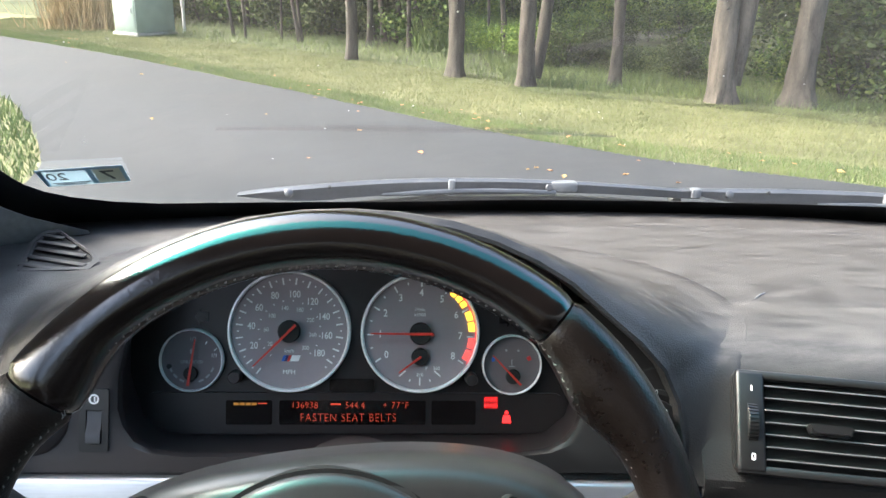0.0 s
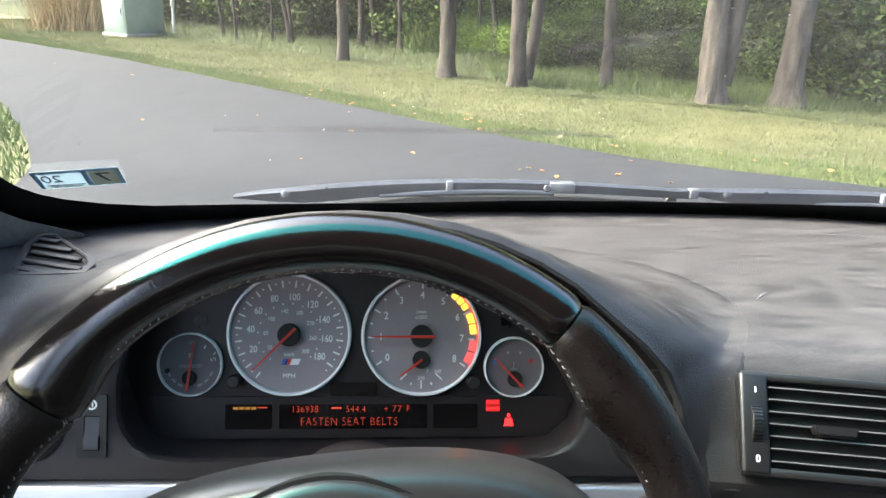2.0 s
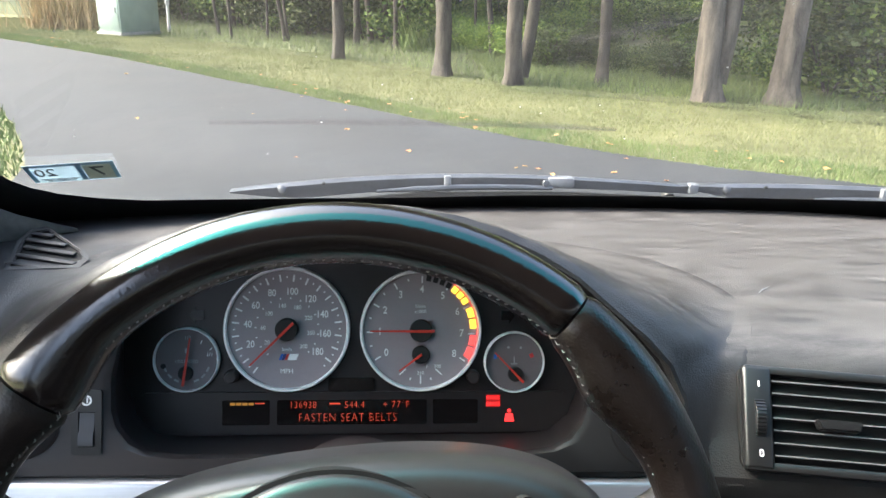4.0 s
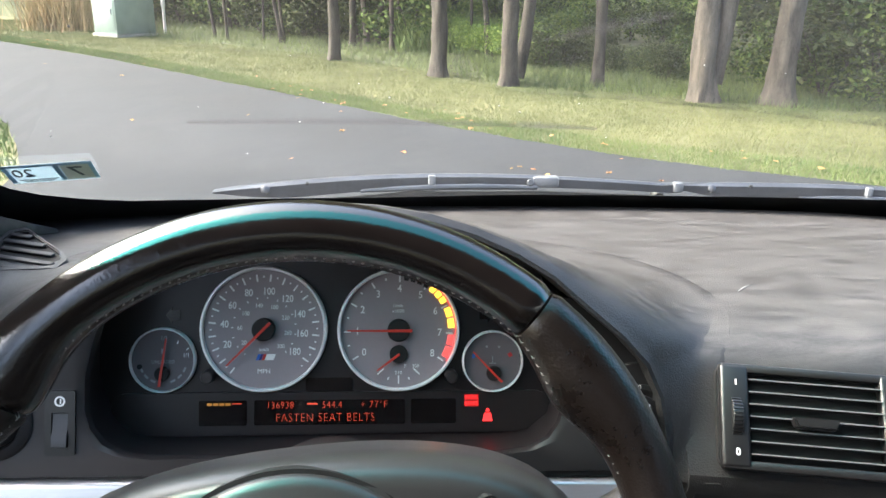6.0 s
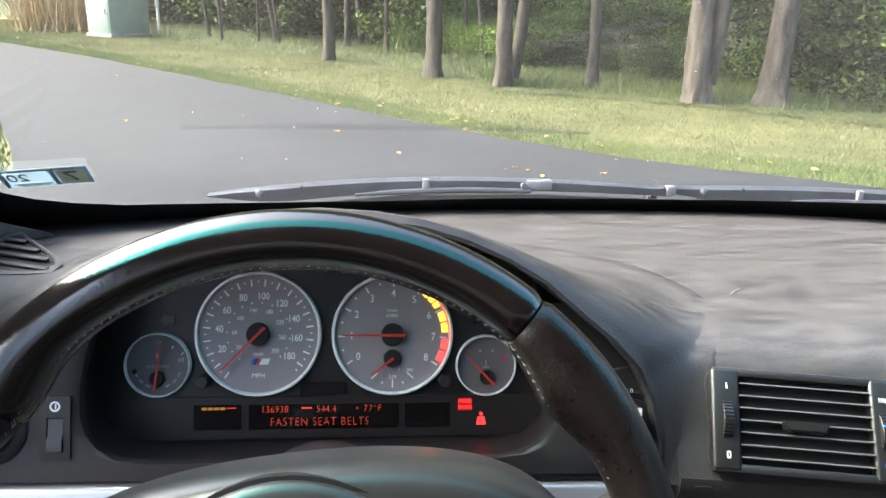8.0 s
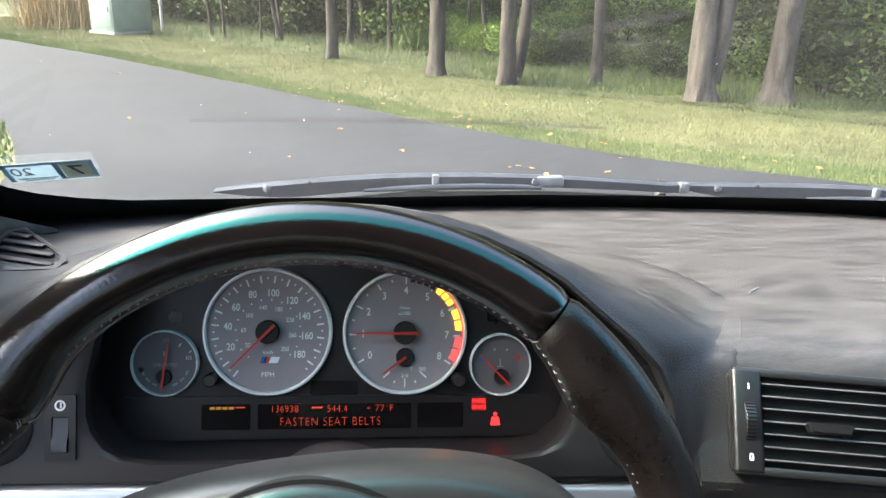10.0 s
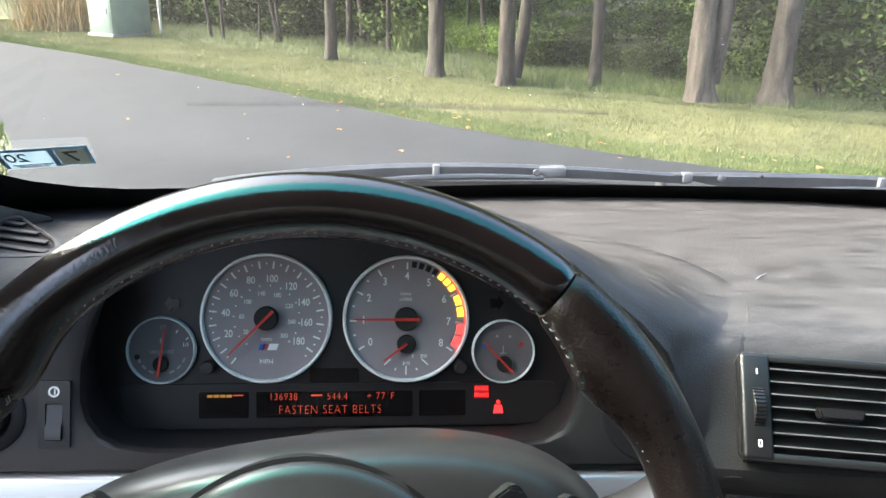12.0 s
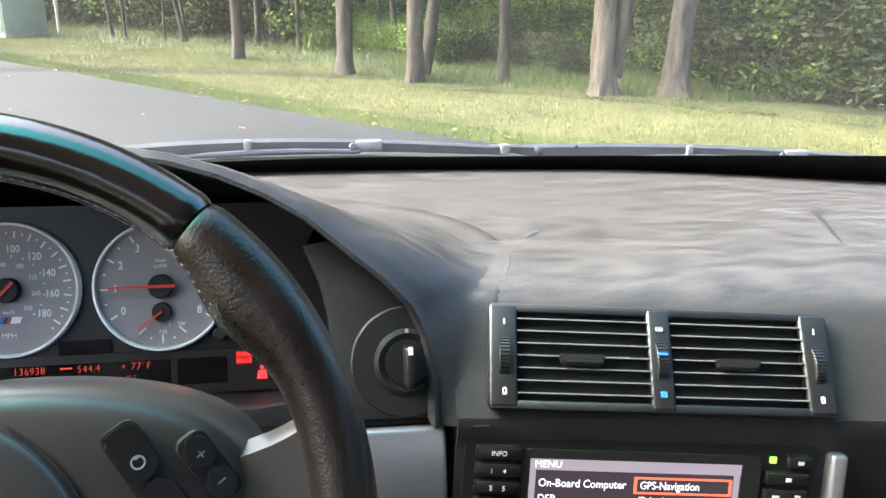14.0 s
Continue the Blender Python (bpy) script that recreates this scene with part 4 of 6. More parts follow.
write(bm, "210", 0.0042, on_dial(TX, TY, TR * 0.71, 270, 0.0018))
write(bm, "300", 0.0042, on_dial(TX + TR * 0.28, TY, TR * 0.60, 270, 0.0018))
write(bm, "F", 0.0044, on_dial(TX + TR * 0.11, TY, TR * 0.60, 270, 0.0018))
part("dial_print", bm, M_MARK, face, "white numerals")


def arc_block(a0, a1, mm, name, r0=0.825, r1=0.925):
    bm = bmesh.new()
    n = 5
    ring = [(TR * r1 * math.cos(radians(a0 + (a1 - a0) * k / n)), TR * r1 * math.sin(radians(a0 + (a1 - a0) * k / n))) for k in range(n + 1)]
    ring += [(TR * r0 * math.cos(radians(a1 + (a0 - a1) * k / n)), TR * r0 * math.sin(radians(a1 + (a0 - a1) * k / n))) for k in range(n + 1)]
    prism(bm, ring, 0.0016, 0.0024, C @ Matrix.Translation((TX - 0.004, TY, 0)))
    part(name, bm, mm, face)


for k, v in enumerate((4.15, 4.40, 4.65, 4.90)):
    arc_block(rev(v), rev(v + 0.17), M_DARK, "segment")
for k, (v, w) in enumerate(((5.16, 0.19), (5.42, 0.19), (5.68, 0.19), (6.08, 0.32), (6.48, 0.32))):
    arc_block(rev(v), rev(v + w), M_LED_AMBER, "lit_segment")
for v, w in ((7.05, 0.36), (7.48, 0.38)):
    arc_block(rev(v), rev(v + w), M_LED_PINK, "lit_segment")
arc_block(rev(5.1), rev(7.95), M_LED_PINK, "lit_edge", 0.94, 0.953)
needle(face, TX, TY, rev(1.07), TR * 0.84, TR * 0.22, 0.0021, 0.0098)
needle(face, TX, TY - TR * 0.40, 216, TR * 0.44, TR * 0.02, 0.0018, 0.0078, lift=0.004)

# fuel gauge
FX, FY, FR = -0.1388, -0.0262, 0.0274
face = dial(FX, FY, FR, "fuel_gauge")
bm = bmesh.new()
ticks(bm, FX, FY - FR * 0.4, [25, 45, 65], FR * 1.0, FR * 1.1, 0.0008)
write(bm, "1/1", 0.0046, on_dial(FX, FY, FR * 0.72, 12, 0.0018))
part("dial_print", bm, M_MARK, face)
bm = bmesh.new()
write(bm, "1/2", 0.0046, on_dial(FX, FY, FR * 0.68, 88, 0.0018))
write(bm, "UNLEADED", 0.0042, on_dial(FX, FY, FR * 0.06, 270, 0.0018), wide=0.9)
for a in (205, 225, 245, 295, 315, 335):
    box(bm, (0, 0, 0.0018), (0.0045, 0.0018, 0.0006), on_dial(FX, FY, FR * 0.72, a, 0, a + 90), 0.0002, 1)
box(bm, (0, 0, 0.0018), (0.0034, 0.0042, 0.0006), on_dial(FX, FY, FR * 0.28, 90, 0), 0.0003, 1)
part("faint_print", bm, M_FAINT, face)
needle(face, FX - 0.0005, FY - FR * 0.42, 82, FR * 1.12, FR * 0.38, 0.0018, 0.0062, lift=0.004)
bm = bmesh.new()
lathe(bm, [(0.0001, 0.0024), (0.0022, 0.0024), (0.0022, 0.001)], on_dial(FX, FY, FR * 0.74, 196, 0), 16)
part("reserve_lamp", bm, M_DARK, face)

# coolant gauge
GX, GY, GR = 0.1444, -0.0288, 0.0266
face = dial(GX, GY, GR, "coolant_gauge")
bm = bmesh.new()
for a in (65, 112):
    lathe(bm, [(0.0001, 0.0021), (0.0011, 0.0021), (0.0011, 0.001)], on_dial(GX, GY, GR * 0.52, a, 0), 10)
box(bm, (0, 0, 0.0018), (0.0008, 0.006, 0.0006), on_dial(GX, GY, GR * 0.06, 90, 0))
box(bm, (0, -0.0034, 0.0018), (0.0058, 0.0008, 0.0006), on_dial(GX, GY, GR * 0.06, 90, 0))
part("faint_print", bm, M_FAINT, face)
bm = bmesh.new()
box(bm, (0, 0, 0.0018), (0.0036, 0.0036, 0.0006), on_dial(GX, GY, GR * 0.62, 20, 0, 30))
part("hot_mark", bm, M_RED, face, "red hot mark")
bm = bmesh.new()
box(bm, (0, 0, 0.0018), (0.0024, 0.0036, 0.0006), on_dial(GX, GY, GR * 0.66, 165, 0, 0))
part("cold_mark", bm, M_BLUE, face, "blue cold mark")
needle(face, GX + 0.001, GY - GR * 0.40, 134, GR * 1.02, GR * 0.36, 0.0018, 0.0066, lift=0.004)

# knobs and the dark window between the dials
for x, y in ((-0.1005, -0.040), (0.1075, -0.0412)):
    bm = bmesh.new()
    lathe(bm, [(0.0058, -0.001), (0.0056, 0.010), (0.0046, 0.0118), (0.0001, 0.012)], C @ Matrix.Translation((x - 0.004, y, 0)), 20)
    knob = part("reset_knob", bm, M_PANEL, cluster, "round black reset knob")
bm = bmesh.new()
prism(bm, rounded(-0.0225, -0.0545, 0.0175, -0.0425, 0.002, 3), -0.001, 0.0006, C)
part("lamp_window", bm, M_LCD, cluster)
for x, y, d in ((-0.129, 0.012, -1), (0.129, 0.012, 1)):
    bm = bmesh.new()
    prism(bm, [(0, 0.004), (d * 0.007, 0.004), (d * 0.007, 0.007), (d * 0.012, 0), (d * 0.007, -0.007), (d * 0.007, -0.004), (0, -0.004)][::d], -0.001, 0.0005, C @ Matrix.Translation((x, y, 0)))
    part("turn_arrow", bm, M_LCD, cluster, "unlit turn arrow")


def window(x0, x1, name):
    bm = bmesh.new()
    prism(bm, rounded(x0 - 0.004, -0.0825, x1 - 0.004, -0.061, 0.0015, 3), 0.001, 0.0034, C)
    return part(name, bm, M_LCD, cluster, "dark readout window")


w1, w2, w3 = window(-0.1084, -0.0681, "gear_readout"), window(-0.062, 0.0672, "trip_readout"), window(0.0725, 0.112, "side_readout")
for k in range(4):
    bm = bmesh.new()
    box(bm, (-0.1035 + 0.0052 * k, -0.0642, 0.0037), (0.0042, 0.0022, 0.0005), C)
    part("bar", bm, M_LED_DIM, w1, "dim amber bar")
bm = bmesh.new()
box(bm, (-0.0805, -0.0637, 0.0037), (0.008, 0.0008, 0.0005), C)
part("bar", bm, M_LED_ORANGE, w1)
bm = bmesh.new()
write(bm, "136938", 0.0084, C @ Matrix.Translation((-0.0438, -0.0655, 0.0036)), wide=0.88, thin=0.024, gap=1.08)
write(bm, "544.4", 0.0084, C @ Matrix.Translation((0.0005, -0.0655, 0.0036)), wide=0.88, thin=0.024, gap=1.08)
box(bm, (-0.0165, -0.0643, 0.0036), (0.009, 0.0013, 0.0005), C)
write(bm, "+ 77°F", 0.0084, C @ Matrix.Translation((0.0365, -0.0655, 0.0036)), wide=0.92, thin=0.024, gap=1.12)
write(bm, "FASTEN SEAT BELTS", 0.0104, C @ Matrix.Translation((-0.0052, -0.0765, 0.0036)), wide=0.82, thin=0.030, gap=1.14)
part("readout_text", bm, M_LED_ORANGE, w2, "lit orange-red letters")

# warning lamps
bm = bmesh.new()
write(bm, "PARK", 0.0048, C @ Matrix.Translation((0.1217, -0.0600, 0.0036)))
write(bm, "BRAKE", 0.0045, C @ Matrix.Translation((0.1217, -0.0655, 0.0036)), wide=0.9)
lamp = part("brake_lamp", bm, M_LED_RED, cluster, "lit red parking brake lamp")
bm = bmesh.new()
box(bm, (0.1217, -0.0628, 0.0032), (0.0125, 0.0108, 0.0004), C)
part("lamp_field", bm, M_LED_DULL, lamp)
bm = bmesh.new()
lathe(bm, [(0.0001, 0.0036), (0.0016, 0.0036), (0.0016, 0.003)], C @ Matrix.Translation((0.136, -0.0715, 0)), 12)
prism(bm, [(-0.0042, -0.0055), (0.0042, -0.0055), (0.0030, 0.0015), (-0.0030, 0.0015)], 0.003, 0.0036, C @ Matrix.Translation((0.136, -0.0755, 0)))
part("belt_lamp", bm, M_LED_RED, cluster, "lit red seat belt lamp")

# ---- the steering wheel ----
RAKE = radians(26.2)
WHEEL = plane_at((0.0074, 0.3165, 0.950), (1, 0, 0), (0, math.sin(RAKE), math.cos(RAKE)))
WR, WT = 0.186, 0.0158
wheel = thing("steering_wheel", (0.0074, 0.3165, 0.950), "black leather sports steering wheel, worn shiny, with grey stitching", "steering wheel")


def rim_radius(a):
    """Thickness of the rim and inward swell at an angle: thumb grips above the side spokes."""
    d = abs((a - 90 + 180) % 360 - 180)
    bump = math.exp(-((d - 53) / 9.0) ** 2)
    return WT * (1 + 0.05 * bump), 0.009 * bump


def rim(a0, a1, steps, material, label, n=28):
    bm = bmesh.new()
    rings = []
    for i in range(steps + 1):
        a = a0 + (a1 - a0) * i / steps
        t, swell = rim_radius(a)
        ends = min(1.0, 0.90 + 0.10 * min(i, steps - i) / 1.0)
        ring = []
        for k in range(n):
            b = k * math.tau / n
            inn = max(0.0, -math.cos(b))
            rr = WR + t * ends * math.cos(b) - swell * inn ** 1.5
            ring.append(bm.verts.new(WHEEL @ Vector((rr * math.cos(radians(a)), rr * math.sin(radians(a)), t * ends * 1.02 * math.sin(b)))))
        rings.append(ring)
    for r0, r1 in zip(rings, rings[1:]):
        for k in range(n):
            bm.faces.new((r0[k], r0[(k + 1) % n], r1[(k + 1) % n], r1[k]))
    bm.faces.new(rings[0])
    bm.faces.new(rings[-1][::-1])
    return part("rim", bm, material, wheel, label)


top = rim(50.6, 144.4, 70, M_LEATHER, "smooth shiny worn leather rim top")
right = rim(-28, 50.2, 60, M_GRIP, "grained leather grip")
left = rim(144.8, 208, 50, M_GRIP, "grained leather grip")
rim(208.4, 331.6, 50, M_LEATHER, "smooth leather lower rim")

# stitching along the inner edge: single slanted stitches as one strand pair
for a0, a1, owner in ((21, 50, right), (50, 144.5, top), (144.5, 168, left)):
    bm = bmesh.new()
    a = a0
    while a < a1:
        t, swell = rim_radius(a)
        b = radians(206)
        rr = WR + t * 1.01 * math.cos(b) - swell * max(0, -math.cos(b)) ** 1.5
        w = t * 1.06 * math.sin(b) + 0.0135
        p = [Vector((r * math.cos(radians(q)), r * math.sin(radians(q)), h)) for r, q, h in ((rr + 0.0016, a, w + 0.0012), (rr - 0.0005, a + 0.7, w + 0.0002), (rr + 0.0006, a + 1.4, w - 0.0014))]
        tube(bm, p, [0.0002, 0.00036, 0.0002], 5, m=WHEEL)
        a += 1.62
    part("stitching", bm, M_THREAD, owner, "grey thread stitching")

# hub: cover with a raised round airbag lid
HUB_OUT = []
TURNED = radians(6)  # the wheel stands a little to the left
for k in range(64):
    a = k * math.tau / 64
    c, s = math.cos(a), math.sin(a)
    hx, hy = 0.153 * math.copysign(abs(c) ** 0.9, c), math.copysign(abs(s) ** 0.82, s) * (0.073 if s > 0 else 0.090)
    HUB_OUT.append((hx * math.cos(TURNED) - hy * math.sin(TURNED), hx * math.sin(TURNED) + hy * math.cos(TURNED)))
bm = bmesh.new()
rings = []
for f, w in ((1.0, -0.034), (1.0, -0.006), (0.99, 0.002), (0.965, 0.0095), (0.93, 0.0155), (0.88, 0.0195), (0.80, 0.022), (0.6, 0.0235), (0.3, 0.0235)):
    rings.append([bm.verts.new(WHEEL @ Vector((x * f, y * f, w - 0.021 * (x * f / 0.14) ** 2))) for x, y in HUB_OUT])
for r0, r1 in zip(rings, rings[1:]):
    for k in range(64):
        bm.faces.new((r0[k], r0[(k + 1) % 64], r1[(k + 1) % 64], r1[k]))
bm.faces.new(rings[-1])
hub = part("hub_cover", bm, M_HUB, wheel, "soft black hub cover")
bm = bmesh.new()
lathe(bm, [(0.0800, 0.006), (0.0800, 0.0215), (0.0785, 0.0240), (0.074, 0.0265), (0.05, 0.0330), (0.025, 0.0360), (0.0001, 0.0368)], WHEEL @ Matrix.Translation((0, -0.012, 0)), 72)
part("airbag_lid", bm, M_HUB, wheel, "round airbag lid")
bm = bmesh.new()
lathe(bm, [(0.0800, 0.0100), (0.0800, 0.0202), (0.0822, 0.0202), (0.0822, 0.0100)], WHEEL @ Matrix.Translation((0, -0.012, 0)), 72, close=True)
part("lid_gap", bm, M_DARK, wheel)

# spokes: left, right and lower
for s in (-1, 1):
    bm = bmesh.new()
    rows = []
    for k in range(9):
        f = k / 8
        u = s * (0.125 + 0.053 * f)
        hi, lo = 0.034 + 0.014 * f + 0.010 * f ** 4, -0.030 - 0.010 * f
        w = -0.006 + 0.002 * f
        rows.append([WHEEL @ Vector(p) for p in ((u, hi, w - 0.022), (u, hi + 0.002, w - 0.010), (u, hi - 0.004, w), (u, (hi + lo) / 2, w + 0.003), (u, lo + 0.004, w), (u, lo, w - 0.010), (u, lo, w - 0.022))])
    vs = grid(bm, rows)
    for a, b in zip(vs, vs[1:]):
        bm.faces.new((a[-1], a[0], b[0], b[-1]))
    bm.faces.new(vs[0])
    bm.faces.new(vs[-1])
    part("spoke", bm, M_HUB, wheel)
bm = bmesh.new()
box(bm, (0, -0.135, -0.004), (0.06, 0.10, 0.018), WHEEL, 0.006, 3)
part("spoke", bm, M_HUB, wheel)

# buttons on the cover: two pads a side
for s in (-1, 1):
    for u, v, w, du, dv, tw in ((0.1010, 0.0300, 0.0160, 0.0074, 0.0265, -32), (0.1255, 0.0325, 0.0095, 0.0062, 0.0165, -35)):
        m = WHEEL @ Matrix.Translation((s * u, v, w)) @ Matrix.Rotation(radians(s * (12 if u < 0.11 else 19)), 4, "Y") @ Matrix.Rotation(radians(-s * tw), 4, "Z")
        bm = bmesh.new()
        prism(bm, rounded(-du - 0.001, -dv - 0.001, du + 0.001, dv + 0.001, 0.005), -0.006, 0.0008, m)
        part("button_well", bm, M_DARK, wheel)
        bm = bmesh.new()
        o0, o1 = rounded(-du, 0.001, du, dv, 0.0045), rounded(-du, -dv, du, -0.001, 0.0045)
        prism(bm, o0, -0.004, 0.0024, m)
        prism(bm, o1, -0.004, 0.0020, m)
        bmesh.ops.bevel(bm, geom=[e for e in bm.edges if abs((m.inverted() @ e.verts[0].co).z - (m.inverted() @ e.verts[1].co).z) < 1e-5 and (m.inverted() @ e.verts[0].co).z > 0], offset=0.0012, segments=2, affect="EDGES")
        b = part("button", bm, M_BUTTON, wheel, "black rocker button")
        bm = bmesh.new()
        if u > 0.11:
            box(bm, (0, dv * 0.45, 0.0026), (0.0042, 0.0006, 0.0004), m)
            box(bm, (0, dv * 0.45, 0.0026), (0.0006, 0.0036, 0.0004), m)
            box(bm, (0, -dv * 0.5, 0.0022), (0.0042, 0.0006, 0.0004), m)
        else:
            lathe(bm, [(0.0024, 0.0024), (0.0024, 0.0028), (0.0032, 0.0028), (0.0032, 0.0024)], m @ Matrix.Translation((0, dv * 0.35, 0)), 16, close=True)
            box(bm, (0.001, dv * 0.42, 0.0026), (0.003, 0.0008, 0.0004), m @ Matrix.Rotation(0.0, 4, "Z"))
        part("symbol", bm, M_FAINT, b)
# collar on the column
bm = bmesh.new()
tube(bm, [WHEEL @ Vector((0, -0.01, -0.02)), WHEEL @ Vector((0, -0.01, -0.07)), WHEEL @ Vector((0, -0.012, -0.24))], [0.055, 0.062, 0.064], 28)
column = thing("steering_column", WHEEL @ Vector((0, -0.07, -0.1)), "black plastic steering column shroud with stalks", "column")
part("shroud", bm, M_PANEL, column)
for s in (-1, 1):
    bm = bmesh.new()
    tube(bm, [WHEEL @ Vector(p) for p in ((s * 0.05, 0.0, -0.055), (s * 0.11, 0.005, -0.052), (s * 0.15, 0.006, -0.050), (s * 0.185, 0.006, -0.049), (s * 0.195, 0.006, -0.049))], [0.007, 0.008, 0.011, 0.011, 0.006], 14)
    part("stalk", bm, M_PANEL, column, "black control stalk")

# ---- switches on the panel ----
rocker = thing("dimmer_switch", F @ Vector((-0.202, -0.02, 0)), "black rocker switch with a white dial symbol in the panel", "switch")
SM = F @ Matrix.Translation((-0.2005, -0.0195, 0))
bm = bmesh.new()
frame_ring(bm, rounded(-0.0112, -0.0235, 0.0112, 0.026, 0.002), rounded(-0.0062, -0.0175, 0.0062, 0.0095, 0.001), 0.0, 0.0022, SM)
part("bezel", bm, M_BUTTON, rocker)
bm = bmesh.new()
rows = []
for x in (-0.0056, 0.0056):
    rows.append([SM @ Vector((x, y, w)) for y, w in ((-0.017, -0.004), (-0.0165, 0.0045), (-0.008, 0.0042), (-0.004, 0.0016), (0.0085, 0.0008), (0.009, -0.004))])
vs = grid(bm, rows)
bm.faces.new(vs[0])
bm.faces.new(vs[1][::-1])
part("rocker", bm, M_BUTTON, rocker)
bm = bmesh.new()
lathe(bm, [(0.0027, 0.0022), (0.0027, 0.0026), (0.0040, 0.0026), (0.0040, 0.0022)], SM @ Matrix.Translation((0, 0.018, 0)), 20, close=True)
box(bm, (0.0006, 0.018, 0.0024), (0.0010, 0.004, 0.0004), SM @ Matrix.Rotation(0.0, 4, "Z"))
part("symbol", bm, M_MARK, rocker)

lights = thing("headlight_switch", F @ Vector((-0.25, -0.02, 0)), "round black headlight switch in the panel", "switch")
LM = F @ Matrix.Translation((-0.2495, -0.018, 0))
bm = bmesh.new()
lathe(bm, [(0.0285, -0.001), (0.0285, 0.0015), (0.0265, 0.0032), (0.0205, 0.0036), (0.0195, 0.001)], LM, 48)
part("bezel", bm, M_PANEL, lights)
bm = bmesh.new()
lathe(bm, [(0.0185, 0.001), (0.0180, 0.010), (0.0165, 0.0115), (0.0001, 0.0115)], LM, 40)
box(bm, (0, 0, 0.013), (0.007, 0.033, 0.010), LM, 0.002)
part("knob", bm, M_BUTTON, lights)
bm = bmesh.new()
write(bm, "0", 0.005, LM @ Matrix.Translation((0.020, 0.020, 0.0034)))
part("symbol", bm, M_MARK, lights)

ign = thing("ignition_switch", F @ Vector((0.255, -0.02, 0)), "round black ignition switch with key in the panel", "switch")
IM = F @ Matrix.Translation((0.250, -0.0185, 0))
bm = bmesh.new()
lathe(bm, [(0.0265, -0.001), (0.0260, 0.0025), (0.0225, 0.004), (0.0195, 0.002)], IM, 40)
part("bezel", bm, M_POD_SHADED, ign)
bm = bmesh.new()
lathe(bm, [(0.018, 0.001), (0.0175, 0.006), (0.0001, 0.006)], IM, 36)
box(bm, (0, -0.002, 0.013), (0.008, 0.032, 0.02), IM, 0.003, 3)
part("key_grip", bm, M_BUTTON, ign)
bm = bmesh.new()
box(bm, (0, 0.011, 0.0232), (0.0035, 0.006, 0.0005), IM)
part("key_mark", bm, M_MARK, ign)
for words, mx, my in (("0", 0.0, 0.024), ("1", 0.016, 0.021)):
    bm = bmesh.new()
    write(bm, words, 0.005, IM @ Matrix.Translation((mx, my, 0.0036)))
    part("symbol", bm, M_MARK, ign)
# round pod of the panel that carries it
bm = bmesh.new()
lathe(bm, [(0.0445, -0.006), (0.0440, 0.000), (0.0425, 0.0012), (0.0265, 0.0012)], IM, 56)
part("pod", bm, M_POD_SHADED, ign)

# ---- centre air vents ----
V = plane_at((0.3195, 0.5365, 0.917), (1, -0.14, -0.024), (0.0, 0.052, 0.064)) @ Matrix.Diagonal((0.965, 1, 1, 1))
VW, VH = 0.277, 0.083
vent = thing("air_vent", V @ Vector((VW / 2, -VH / 2, 0)), "black twin centre air vent with thin chrome-edged slats", "air vent")
bm = bmesh.new()
outer = rounded(-0.004, -VH / 2, VW + 0.006, VH / 2, 0.009, 4)
OPEN = [(0.0205, 0.1280), (0.1480, 0.2575)]
prism(bm, outer, -0.010, 0.0015, V)
part("surround_base", bm, M_DARK, vent)
# frame bars round two openings
for x0, x1 in ((-0.003, 0.0205), (0.1280, 0.1480), (0.2575, VW + 0.005)):
    bm = bmesh.new()
    box(bm, ((x0 + x1) / 2, 0, 0.005), (x1 - x0, VH - 0.002, 0.010), V, 0.003, 3)
    part("upright", bm, M_VENT, vent, "satin black vent frame")
for y in (VH / 2 - 0.0035, -VH / 2 + 0.0035):
    bm = bmesh.new()
    box(bm, (VW / 2 + 0.001, y, 0.0035), (VW + 0.006, 0.007, 0.011), V, 0.002, 2)
    part("crossbar", bm, M_VENT, vent)
for x0, x1 in OPEN:
    for k in range(7):
        y = VH / 2 - 0.0125 - 0.0097 * k
        bm = bmesh.new()
        box(bm, ((x0 + x1) / 2, y, 0.0045), (x1 - x0, 0.0012, 0.010), V @ Matrix.Translation((0, 0, 0)) , 0.0004, 1)
        slat = part("slat", bm, M_SLAT, vent)
        bm = bmesh.new()
        box(bm, ((x0 + x1) / 2, y, 0.0099), (x1 - x0, 0.0011, 0.0008), V)
        part("slat_edge", bm, M_EDGE, slat, "bright slat edge")
    bm = bmesh.new()
    xm = (x0 + x1) / 2 - 0.002
    prism(bm, [(xm - 0.019, 0.0034), (xm + 0.019, 0.0034), (xm + 0.016, -0.0052), (xm - 0.016, -0.0052)], 0.006, 0.0155, V @ Matrix.Translation((0, -0.002, 0)))
    bmesh.ops.bevel(bm, geom=bm.edges[:], offset=0.0015, segments=2, affect="EDGES")
    part("slider", bm, M_BUTTON, vent, "black direction slider")
